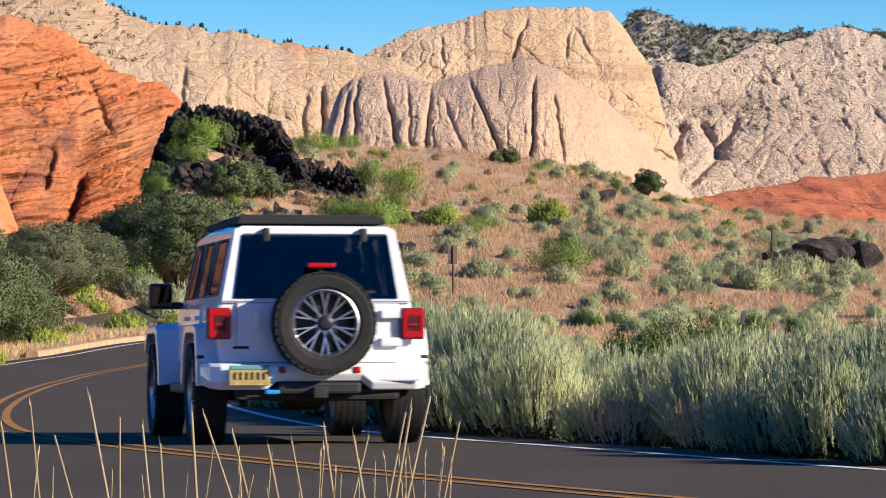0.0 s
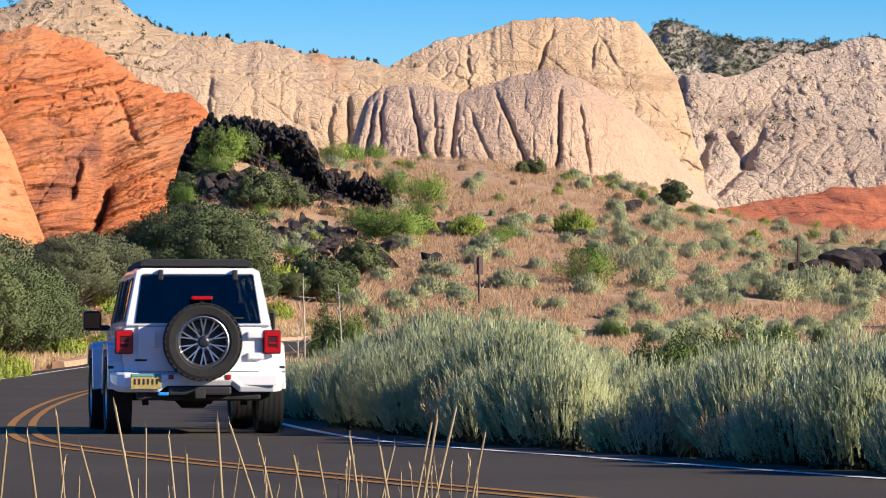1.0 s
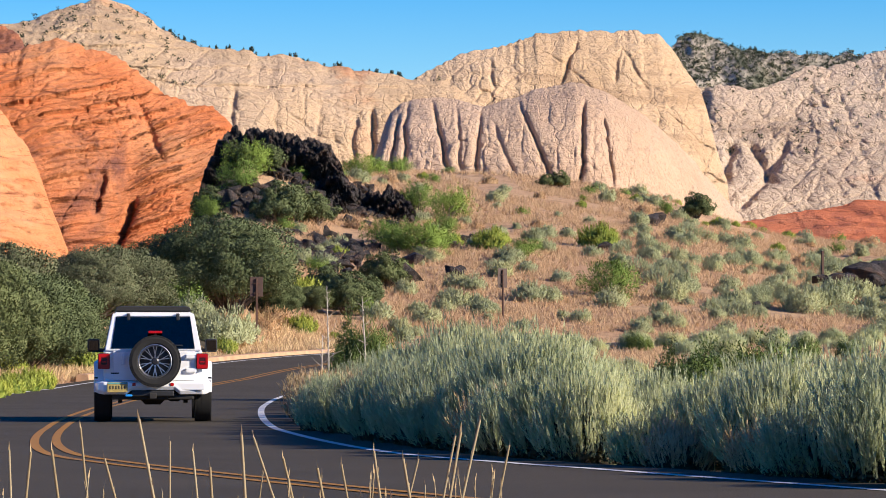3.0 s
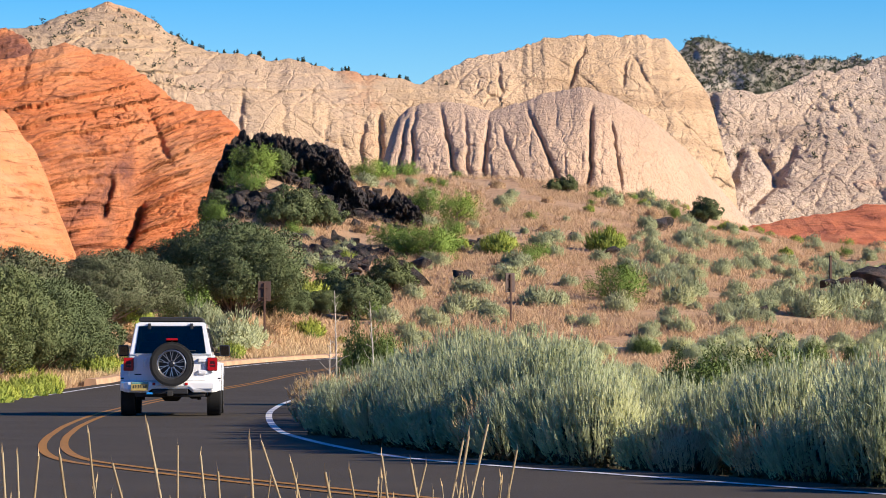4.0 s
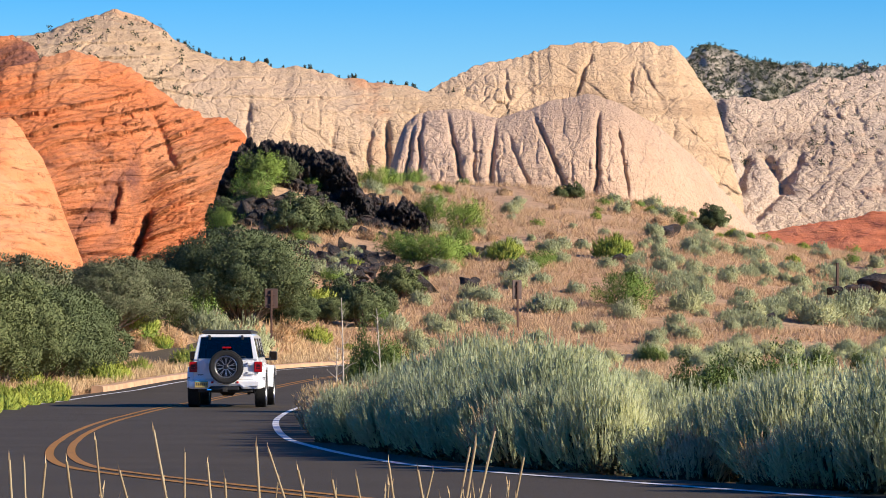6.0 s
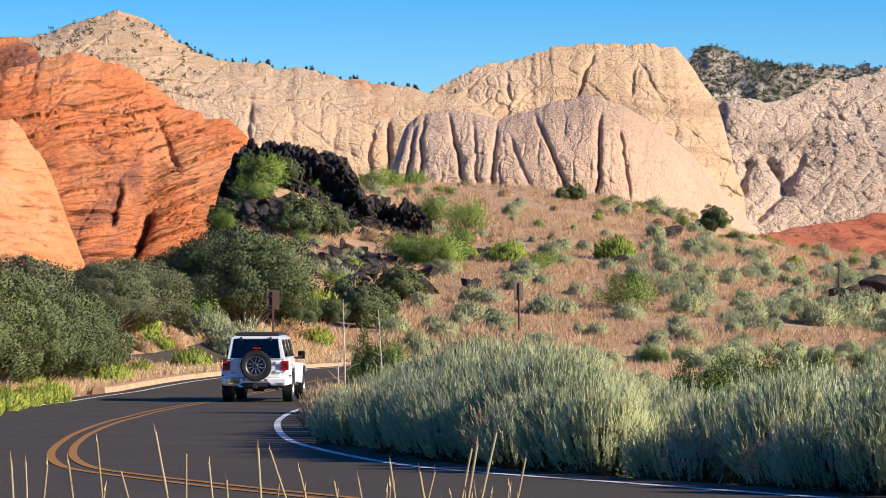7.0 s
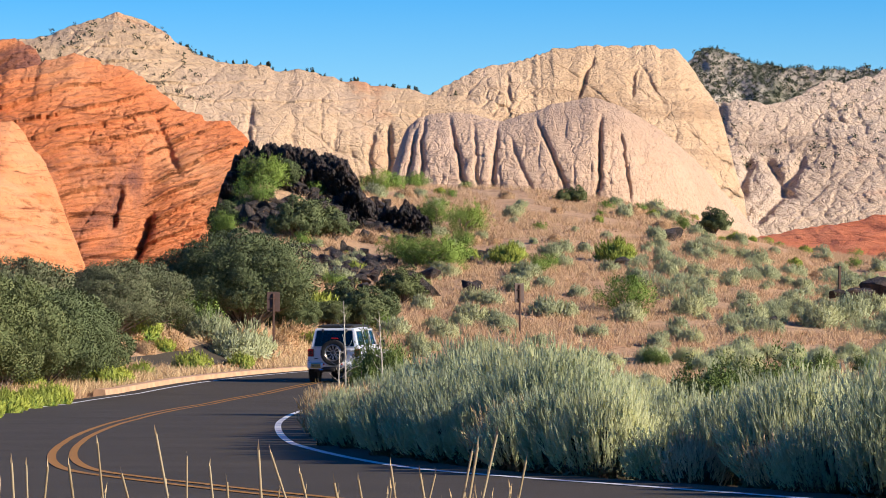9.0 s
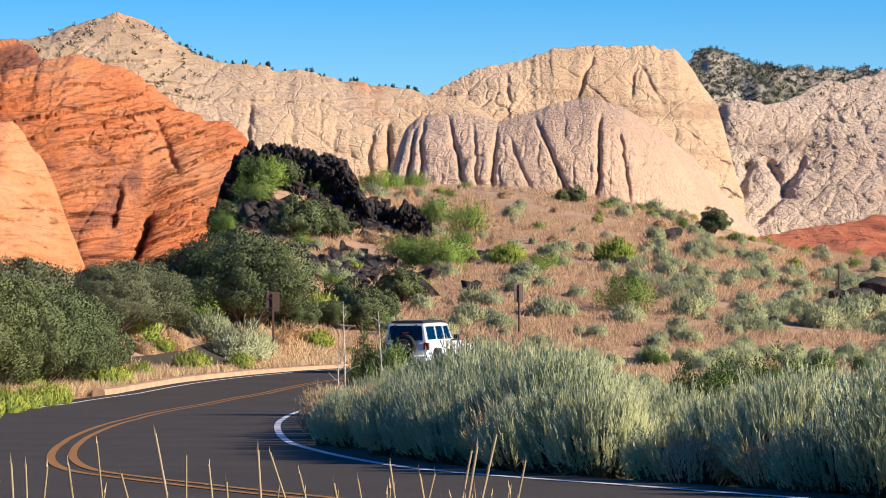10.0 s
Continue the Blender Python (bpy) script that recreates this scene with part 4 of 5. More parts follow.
    part("plate_band", box((-0.56, -0.914, 0.617), (0.30, 0.004, 0.024), 0.001, 1), plate_teal, lic)
    for k in range(6):
        part("plate_bar", box((-0.56 + (k - 2.5) * 0.046, -0.914, 0.552), (0.018, 0.004, 0.055), 0.001, 1), black_trim, lic)
    part("tow_hook", box((-0.38, -0.90, 0.425), (0.11, 0.08, 0.035), 0.012), blue_hook, bump, "bright blue recovery hook")
    part("tow_receiver", box((0.0, -0.88, 0.42), (0.11, 0.14, 0.09), 0.01), under_black, bump)
    # seats seen dimly through the glass
    for x, y in ((-0.38, 1.05), (0.38, 1.05), (-0.40, 0.25), (0.0, 0.25), (0.40, 0.25)):
        st = part("seat", box((x, y, 1.18), (0.40 if y > 1 else 0.36, 0.14, 0.42), 0.05), seat_mat, car)
        part("headrest", box((x, y - 0.01, 1.47), (0.22, 0.10, 0.16), 0.04), seat_mat, st)
    part("dashboard", box((0, 1.88, 1.16), (1.30, 0.20, 0.10), 0.03), seat_mat, car)
    part("load_floor", box((0, 0.6, 1.142), (1.40, 2.4, 0.01), 0.003, 1), seat_mat, car)
    wheels = []
    for x, y in ((-0.80, 0.0), (0.80, 0.0), (-0.80, 3.0), (0.80, 3.0)):
        turn = Matrix.Rotation(radians(180 if x < 0 else 0), 4, "Z")
        wheels.append((wheel("wheel", car, (x, y, 0.41), turn, "black off-road tyre on a machined alloy rim"), (x, y, 0.41), turn))
    return car, wheels


car, car_wheels = build_car()


# ---- plants ----
rng = np.random.default_rng(4)


def unit(v):
    return v / np.maximum(np.linalg.norm(v, axis=-1, keepdims=True), 1e-9)


def leaf_mesh(name, P, D, L, Wd, mat, bend=0.25, out=None):
    """Many leaves or blades: a pointed blade each, from its foot P along D. out: the way the foliage faces, to shade it as a soft mass."""
    n = len(P)
    side = unit(np.cross(D, rng.normal(size=(n, 3))))
    up = unit(np.cross(side, D))
    L, Wd = np.broadcast_to(L, (n,))[:, None], np.broadcast_to(Wd, (n,))[:, None]
    V = np.stack([P - side * Wd * 0.5, P + side * Wd * 0.5, P + D * L + up * L * bend * 0.3], 1)
    if out is not None:
        face = np.cross(V[:, 1] - V[:, 0], V[:, 2] - V[:, 0])
        turned = np.einsum("ij,ij->i", face, out) < 0
        V[turned] = V[turned][:, [1, 0, 2]]
    F = np.arange(3 * n).reshape(n, 3)
    me = bpy.data.meshes.new(name)
    me.from_pydata(V.reshape(-1, 3).tolist(), [], F.tolist())
    me.materials.append(mat)
    if out is not None:
        face = unit(np.cross(V[:, 1] - V[:, 0], V[:, 2] - V[:, 0]))
        N = unit(unit(out) * 0.75 + face * 0.45)
        me.polygons.foreach_set("use_smooth", [True] * n)
        me.normals_split_custom_set_from_vertices(np.repeat(N, 3, axis=0).tolist())
    return me


def blade_mesh(name, P, D, L, Wd, mat, seg=3, droop=0.2):
    """Upright blades or stalks of a few joints, narrowing to the tip."""
    n = len(P)
    side = unit(np.cross(D, rng.normal(size=(n, 3))))
    L, Wd = np.broadcast_to(L, (n,))[:, None], np.broadcast_to(Wd, (n,))[:, None]
    out = unit(np.concatenate([D[:, :2], np.zeros((n, 1))], 1) + 1e-6)
    V = []
    for k in range(seg + 1):
        u = k / seg
        c = P + D * L * u + out * L * droop * u * u
        w = Wd * (1 - 0.85 * u) * 0.5
        V += [c - side * w, c + side * w]
    V = np.stack(V, 1).reshape(-1, 3)
    b = np.arange(n)[:, None] * (2 * seg + 2)
    F = np.concatenate([np.concatenate([b + 2 * k, b + 2 * k + 1, b + 2 * k + 3, b + 2 * k + 2], 1) for k in range(seg)])
    me = bpy.data.meshes.new(name)
    me.from_pydata(V.tolist(), [], F.tolist())
    me.materials.append(mat)
    return me


def limb_mesh(name, lines, mat, sides=5):
    """Tapered limbs along lines of (point, radius)."""
    V, F = [], []
    for line in lines:
        start = len(V)
        for k, (p, r) in enumerate(line):
            a = Vector(line[min(k + 1, len(line) - 1)][0]) - Vector(line[max(k - 1, 0)][0])
            q = a.to_track_quat("Z", "Y")
            for j in range(sides):
                w = 2 * math.pi * j / sides
                V.append(Vector(p) + q @ Vector((r * math.cos(w), r * math.sin(w), 0)))
        for k in range(len(line) - 1):
            for j in range(sides):
                a, b = start + k * sides + j, start + k * sides + (j + 1) % sides
                F.append((a, b, b + sides, a + sides))
    return mesh_from(name, V, F, mat)


def dome_dirs(n, low=-0.1):
    d = unit(rng.normal(size=(n * 4 + 24, 3)))
    return d[d[:, 2] > low][:n]


def sage_kind(height, radius, stems, mat, inner, leaf=0.036, per=26, limbs=22, plume=1.0, low=0.08, long=3.0):
    """A sagebrush: woody stems, an inner mass (coloured dark as shade on the roadside kinds), and upright feathery
    plumes of narrow leaves all over the top.
    """
    d = dome_dirs(stems, low)
    lump = 0.70 + 0.55 * (vnoise(d[:, 0] * 2.6 + 9, d[:, 1] * 2.6 + d[:, 2] * 1.7, int(radius * 100)))
    R = np.array([radius, radius, height * 0.72])
    r = (0.70 + 0.30 * rng.random(len(d)) ** 0.5) * lump
    foot = d * R * r[:, None] * 0.84 + (0, 0, height * 0.08)
    up = unit(np.stack([d[:, 0] * 0.5, d[:, 1] * 0.5, 0.75 + np.abs(d[:, 2])], 1) + rng.normal(size=d.shape) * 0.10)
    L = height * plume * (0.16 + 0.30 * rng.random(len(d)))
    u = np.tile(np.linspace(0.0, 0.9, per), len(d))
    idx = np.repeat(np.arange(len(d)), per)
    P = foot[idx] + up[idx] * (L[idx] * u)[:, None] + rng.normal(size=(len(idx), 3)) * leaf * 0.25
    D = unit(up[idx] * 1.5 + rng.normal(size=P.shape) * (0.34 - 0.16 * u)[:, None])
    foliage = leaf_mesh("foliage", P, D, leaf * (long - 0.4 * long * u) * rng.uniform(0.7, 1.3, len(P)), leaf * (0.50 - 0.2 * u), mat,
                        out=unit(P / R + (0, 0, 0.1) + rng.normal(size=P.shape) * 0.25))
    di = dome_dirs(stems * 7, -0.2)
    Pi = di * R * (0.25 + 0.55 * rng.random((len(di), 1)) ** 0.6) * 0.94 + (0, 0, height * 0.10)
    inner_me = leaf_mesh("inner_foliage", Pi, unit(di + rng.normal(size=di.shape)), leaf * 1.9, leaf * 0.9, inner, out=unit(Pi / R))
    lines = []
    for k in range(limbs):
        e = dome_dirs(1, 0.1)[0] * R * 0.8
        m = e * 0.5 + rng.normal(size=3) * 0.06
        lines.append([((rng.normal() * 0.04, rng.normal() * 0.04, -0.05), 0.022), (tuple(m), 0.013), (tuple(e + (0, 0, height * 0.1)), 0.004)])
    return foliage, inner_me, limb_mesh("wood", lines, bark, 4)


def shrub_kind(height, radius, leaves, size, mat, inner=None, lumps=9, ragged=0.25, slim=0.5, rise=0.35):
    """A leafy shrub or small tree: limbs, and a crown of leaf clumps with gaps and an uneven outline."""
    c = dome_dirs(lumps, -0.25)
    C = c * np.array([radius, radius, height * 0.42]) * (0.55 + 0.25 * rng.random((lumps, 1))) + (0, 0, height * 0.50)
    rr = radius * (0.30 + 0.22 * rng.random(lumps))
    sub_d = unit(rng.normal(size=(lumps * 11, 3)))
    own = np.repeat(np.arange(lumps), 11)
    S = C[own] + sub_d * rr[own][:, None] * rng.uniform(0.75, 1.1, (len(own), 1)) * (1, 1, 0.85)
    S = S[S[:, 2] > height * 0.03]
    k = rng.integers(0, len(S), leaves)
    P = S[k] + rng.normal(size=(leaves, 3)) * radius * 0.055 * (1 + ragged)
    core = rng.random(leaves) < 0.3
    P[core] = (P[core] - (0, 0, height * 0.4)) * rng.uniform(0.45, 0.85, (core.sum(), 1)) + (0, 0, height * 0.4)
    D = unit(unit(P - (0, 0, height * 0.3)) + rng.normal(size=P.shape) * 0.8 + (0, 0, rise))
    flat = radius / np.percentile(np.hypot(P[:, 0], P[:, 1]), 97)
    P[:, :2] *= flat
    C[:, :2] *= flat
    low, high = np.percentile(P[:, 2], 1), np.percentile(P[:, 2], 99)
    P[:, 2] = np.maximum((P[:, 2] - low) / (high - low) * height, 0.02)
    C[:, 2] = np.maximum((C[:, 2] - low) / (high - low) * height, 0.1)
    crown = leaf_mesh("crown", P, D, size * rng.uniform(0.6, 1.4, leaves), size * slim, mat, out=unit(P - (0, 0, height * 0.3)))
    lines = []
    for j in range(lumps):
        e = C[j]
        m = np.array([e[0] * 0.35, e[1] * 0.35, e[2] * 0.5]) + rng.normal(size=3) * 0.05 * radius
        lines.append([((rng.normal() * 0.05 * radius, rng.normal() * 0.05 * radius, -0.1), 0.035 * height / 2), (tuple(m), 0.022 * height / 2), (tuple(e), 0.008 * height / 2)])
    return crown, limb_mesh("wood", lines, bark, 5)


def oak_kind(height, radius, clumps, per, size, mat):
    """A dense scrub oak: many leafy clumps heaped into a rounded, uneven crown that reaches low, on a few crooked trunks."""
    d = dome_dirs(clumps, -0.45)
    lump = 0.74 + 0.5 * vnoise(d[:, 0] * 2.4 + radius * 7, d[:, 1] * 2.4 + d[:, 2] * 2.0, int(height * 10))
    mid = np.array([0, 0, height * 0.42])
    C = d * np.array([radius, radius, height * 0.56]) * (lump * rng.uniform(0.55, 0.92, clumps))[:, None] + mid
    C[:, 2] = np.clip(C[:, 2], height * 0.06, height * 0.92)
    cr = radius * rng.uniform(0.13, 0.25, clumps)
    n = clumps * per
    own = np.repeat(np.arange(clumps), per)
    o = unit(rng.normal(size=(n, 3)) + d[own] * 0.7)
    P = C[own] + o * (cr[own] * rng.uniform(0.65, 1.08, n))[:, None] * (1, 1, 0.8)
    D = unit(o * 0.7 + rng.normal(size=o.shape) * 0.75 + (0, 0, 0.25))
    core = dome_dirs(clumps * 30, -0.5)
    Pc = core * np.array([radius, radius, height * 0.5]) * rng.uniform(0.3, 0.66, (len(core), 1)) + mid
    P, D = np.concatenate([P, Pc]), np.concatenate([D, unit(core + rng.normal(size=core.shape))])
    big = np.concatenate([np.ones(n), np.full(len(core), 2.0)])
    P[:, 2] = np.maximum(P[:, 2], 0.03)
    crown = leaf_mesh("crown", P, D, size * big * rng.uniform(0.6, 1.4, len(P)), size * 0.75 * big, mat, out=unit(np.concatenate([o + 0.8 * d[own], core])))
    lines = []
    for j in range(0, clumps, 3):
        e = C[j]
        m = np.array([e[0] * 0.4, e[1] * 0.4, e[2] * 0.55]) + rng.normal(size=3) * 0.05 * radius
        lines.append([((rng.normal() * 0.08 * radius, rng.normal() * 0.08 * radius, -0.1), 0.07), (tuple(m), 0.04), (tuple(e), 0.012)])
    return crown, limb_mesh("wood", lines, bark, 5)


def make_plant(name, meshes, label, category, group):
    root = tagged(new(name), label, category, group)
    for me in meshes:
        p = part(me.name.split(".")[0], me, None, root)
        p["kind"] = "stuff"
    root.location = (0, 0, -300)
    return root


PLANTS, USED, SURPLUS, COUNT = {}, set(), [], {}


def plant(kind, x, y, size=1.0, tall=1.0, sink=0.03):
    """Sets one plant of a kind on the ground, turned at random."""
    ob = PLANTS[kind][int(rng.integers(0, len(PLANTS[kind])))]
    z = float(land(x, y)[0]) - sink
    a = rng.uniform(0, 360)
    COUNT[kind] = COUNT.get(kind, 0) + 1
    if kind == "farsage" and COUNT[kind] > 280:
        SURPLUS.append((x, y, z, radians(a), size))
        return None
    grow = size * rng.uniform(0.92, 1.08)
    m = pose(x, y, z, 0, 0, a)
    if ob.name not in USED:
        USED.add(ob.name)
        o = ob
        o.matrix_basis = m
    else:
        o = copy_thing(ob, m)
    o.scale = (grow, grow, grow * tall)
    return o


def plant_kinds():
    lab = "pale grey-green sagebrush with upright feathery shoots"
    PLANTS["sage"] = [make_plant("sagebrush", sage_kind(h, r, n, sage, sage_shaded, 0.034, 26), lab, "shrub", "roadside sagebrush") for h, r, n in ((1.0, 0.74, 620), (1.0, 0.66, 560), (1.0, 0.82, 680), (1.0, 0.60, 520))]
    PLANTS["strawbush"] = [make_plant("dry_brush", sage_kind(0.9, 0.62, 340, straw, sage_shaded, 0.036, 16, 12), "straw-coloured dry brush with seed heads", "shrub", "dry roadside brush") for _ in range(2)]
    PLANTS["farsage"] = [make_plant("hill_sagebrush", sage_kind(1.0, r, 190, hill_sage, hill_sage, 0.06, 14, 9, 0.6, -0.05, 2.0), "small grey-green sagebrush on the dry hill", "shrub", "sagebrush on the hill") for r in (0.75, 0.9, 0.65)]
    PLANTS["green"] = [make_plant("green_shrub", shrub_kind(1.0, 0.85, 5000, 0.055, green, lumps=12), "fresh green leafy shrub", "shrub", "green shrubs on the hill") for _ in range(2)]
    PLANTS["rabbit"] = [make_plant("rabbitbrush", sage_kind(0.75, 0.62, 260, rabbit, green, 0.045, 14, 8, 0.7, -0.05, 2.4), "yellow-green rounded rabbitbrush beside the road", "shrub", "rabbitbrush") for _ in range(2)]
    PLANTS["tuft"] = [make_plant("dry_tuft_shrub", sage_kind(0.8, 0.8, 150, rosy, rosy, 0.06, 12, 8, 0.6, -0.05, 2.0), "rusty dry brush on the hill", "shrub", "dry brush on the hill") for _ in range(2)]
    PLANTS["oak"] = [make_plant("scrub_oak", oak_kind(5.0, 3.4, 210, 330, 0.10, oak), "dark green dense scrub oak tree", "tree", "scrub oaks by the bend") for _ in range(2)]
    PLANTS["greyoak"] = [make_plant("grey_scrub_oak", oak_kind(4.0, 2.9, 180, 300, 0.085, oak_grey), "dull grey-green scrub oak with twiggy base", "tree", "scrub oaks by the bend") for _ in range(2)]
    PLANTS["juniper"] = [make_plant("juniper_shrub", oak_kind(2.2, 1.4, 60, 120, 0.10, oak), "dark green juniper shrub among the lava", "shrub", "junipers on the ridge") for _ in range(2)]
    PLANTS["leafy"] = [make_plant("leafy_bush", shrub_kind(1.6, 0.9, 13000, 0.06, leaf_green, lumps=18, ragged=0.5), "dark leafy green bush beside the road", "shrub", "leafy bushes") for _ in range(2)]
    PLANTS["pine"] = [make_plant("rim_pine", shrub_kind(4.0, 1.3, 700, 0.45, pine_leaf, lumps=8), "small dark pine on the cliff rim", "tree", "pines on the rim") for _ in range(2)]


plant_kinds()


def roadside():
    """The sagebrush bank inside the bend."""
    line = spline(CENTRE, 24)
    d = np.gradient(line, axis=0)
    d /= np.linalg.norm(d, axis=1)[:, None]
    right = np.stack([d[:, 1], -d[:, 0]], 1)
    def at(y, off):
        i = int(np.argmin(np.abs(line[:, 1] - y) + (line[:, 1] > 130) * 99))
        return line[i] + right[i] * off
    # height of the brush by row and by stretch: tall by the near end, a low gap, then the main mound
    def tall_at(row, y):
        near, gap, mound = ((0.95, 0.68, 1.05), (1.35, 0.92, 1.45), (1.3, 0.95, 1.25), (1.0, 0.95, 1.15), (0.9, 0.9, 1.1))[row]
        a, b = ((28.0, 33.0), (30.3, 36.5), (35.0, 45.0), (42.0, 60.0), (46.0, 62.0))[row]
        return near + (gap - near) * float(smooth(a - 0.8, a + 0.8, y)) + (mound - gap) * float(smooth(b - 1.2, b + 1.2, y))
    for row, (off, gap) in enumerate(((4.42, 1.5), (5.3, 1.7), (6.8, 2.1), (8.6, 2.5), (10.6, 3.0))):
        y = 24.0 + 0.5 * row
        while y < 66:
            x, yy = at(y, off + rng.uniform(-0.25, 0.25))
            h = tall_at(row, yy) * rng.uniform(0.74, 0.94) * (1 - 0.25 * float(smooth(57, 66, yy)))
            y += gap * rng.uniform(0.75, 1.25) * (0.85 + (y - 24) / 90)
            if x > (0.24 if yy < 36 else 0.15) * yy:
                continue
            dry = row == 0 and rng.random() < (0.8 if 27.5 < yy < 31 else 0.1)
            plant("strawbush" if dry else "sage", x, yy, h, rng.uniform(0.95, 1.08))
    # the tip of the bank where the road bends away
    for y in (67, 69.5, 72, 74.5, 77, 80, 83):
        for off in (4.45, 5.4, 6.8):
            x, yy = at(y + rng.uniform(-0.6, 0.6), off)
            plant("strawbush" if off < 5 or (off < 5.5 and rng.random() < 0.6) else "sage", x, yy, rng.uniform(0.62, 0.82) * (1.15 if off < 5 else 1.0))
    # brush along the far inside edge, where the road swings away
    for i in range(0, len(line), 5):
        p = line[i] + right[i] * (5.3 + rng.uniform(0, 0.8))
        if line[i][1] > 130 and 1.5 < p[0] < 34:
            plant("sage", p[0], p[1], rng.uniform(0.7, 0.95))
    # brush that fills the inside of the bend
    for k in range(80):
        x, y = rng.uniform(1.5, 19), rng.uniform(72, 146)
        if road_gap(x, y)[0] > 5.4:
            green_one = rng.random() < 0.15
            plant("leafy" if green_one else "sage", x, y, rng.uniform(0.55, 0.85) * (0.6 if green_one else 1.0))
    for y in (86, 90, 95, 101, 108):
        for off in (6, 8.5, 11):
            x, yy = at(y, off)
            plant("sage", x, yy, rng.uniform(0.6, 0.9))


roadside()


def hill_plants():
    # placed shrubs
    for k, x, y, s in (("farsage", 4.64, 169.75, 1.26), ("farsage", 5.54, 169.75, 1.02), ("farsage", 1.27, 165.25, 1.14), ("farsage", 2.15, 165.50, 1.02), ("farsage", -0.09, 156.75, 0.90), ("farsage", 14.14, 171.50, 1.20),
                       ("farsage", 11.18, 171.75, 1.38), ("farsage", 12.10, 175.75, 1.20), ("green", 8.34, 172.00, 1.70), ("farsage", 8.32, 169.00, 1.02), ("farsage", 16.79, 180.50, 1.08), ("farsage", 19.00, 175.75, 1.56),
                       ("farsage", 20.88, 181.75, 1.56), ("farsage", 17.27, 171.75, 1.44), ("farsage", 6.31, 177.00, 0.72), ("farsage", 4.78, 179.75, 0.72), ("rabbit", 3.31, 189.00, 1.8), ("rabbit", 9.03, 195.50, 2.0)):
        plant(k, x, y, s)
    for k, x, y, s in (("green", -1.38, 187.00, 1.5), ("green", -0.25, 186.75, 1.7), ("green", 0.45, 188.25, 1.3), ("green", -2.44, 192.25, 1.2), ("juniper", -1.92, 172.00, 0.85), ("farsage", -1.83, 175.50, 1.32),
                       ("green", -0.44, 208.50, 1.53), ("green", 1.12, 205.50, 1.61), ("rabbit", -5.48, 162.00, 1.8), ("green", -5.15, 176.00, 0.8), ("juniper", -3.46, 159.25, 0.8), ("juniper", -4.27, 162.50, 0.8), ("juniper", -2.78, 161.50, 0.7),
                       ("juniper", 8.36, 234.75, 0.55), ("juniper", 7.46, 234.25, 0.42), ("juniper", 16.49, 228.50, 0.7), ("rabbit", 17.72, 227.50, 1.0), ("green", 1.27, 399.75, 0.85), ("green", -1.59, 238.75, 0.94), ("green", 4.59, 399.75, 0.85)):
        plant(k, x, y, s)
    for k, x, y, s in (("juniper", -11.6, 200.5, 0.8), ("green", -11.3, 198.5, 1.3), ("juniper", -10.3, 205.5, 0.75), ("juniper", -8.8, 205.6, 0.7), ("green", -7.2, 206.0, 0.8), ("juniper", -7.75, 194.50, 0.95), ("juniper", -6.70, 196.50, 0.9), ("juniper", -5.76, 196.75, 0.8), ("green", -9.77, 204.75, 1.7), ("green", -17.44, 399.75, 1.8), ("juniper", -18.95, 399.75, 0.6), ("juniper", -17.14, 399.75, 0.6),
                       ("green", -10.00, 201.25, 1.5), ("juniper", -12.31, 399.75, 0.45), ("green", -4.01, 232.75, 1.36), ("green", -3.17, 235.75, 1.02), ("farsage", -7.40, 138.50, 0.60), ("rabbit", -7.37, 136.00, 0.9), ("rabbit", -8.79, 130.25, 1.15),
                       ("rabbit", -10.00, 124.00, 0.9), ("rabbit", -5.11, 151.00, 1.3), ("farsage", -7.82, 137.75, 1.4), ("farsage", -7.44, 139.25, 1.6), ("farsage", -7.07, 141.00, 1.1), ("green", -9.42, 140.50, 1.5), ("farsage", -8.84, 139.75, 1.20), ("rabbit", -10.99, 135.00, 1.6)):
        plant(k, x, y, s)
    for k in range(340):
        y = rng.uniform(150, 243)
        x = rng.uniform(-0.055, 0.14) * y
        if road_gap(x, y)[0] < 7 or (x < -4 and y < 165):
            continue
        low = rng.random() < 0.75 - (y - 150) / 200 + 0.3 * (x > 10)
        kind = "farsage" if low else ("tuft", "rabbit", "green", "tuft", "farsage")[int(rng.integers(0, 5))]
        plant(kind, x, y, rng.uniform(0.4, 0.95))
    for k in range(60):
        y = rng.uniform(160, 215)
        x = rng.uniform(0.05, 0.135) * y
        plant("farsage", x, y, rng.uniform(0.6, 1.15))
    far = PLANTS["farsage"][0].children[0].data
    co = np.empty(len(far.vertices) * 3)
    far.vertices.foreach_get("co", co)
    co = co.reshape(-1, 3)
    V = []
    for x, y, z, a, s in SURPLUS:
        m = np.array([[math.cos(a), -math.sin(a), 0], [math.sin(a), math.cos(a), 0], [0, 0, 1]])
        V.append(co @ m.T * s + (x, y, z))
    V = np.concatenate(V)
    ob = new("hill_brush", mesh_from("hill_brush", V, np.arange(len(V)).reshape(-1, 3).tolist(), hill_sage, False))
    tagged(ob, "scattered small sagebrush over the dry hill", "shrubs", kind="stuff")
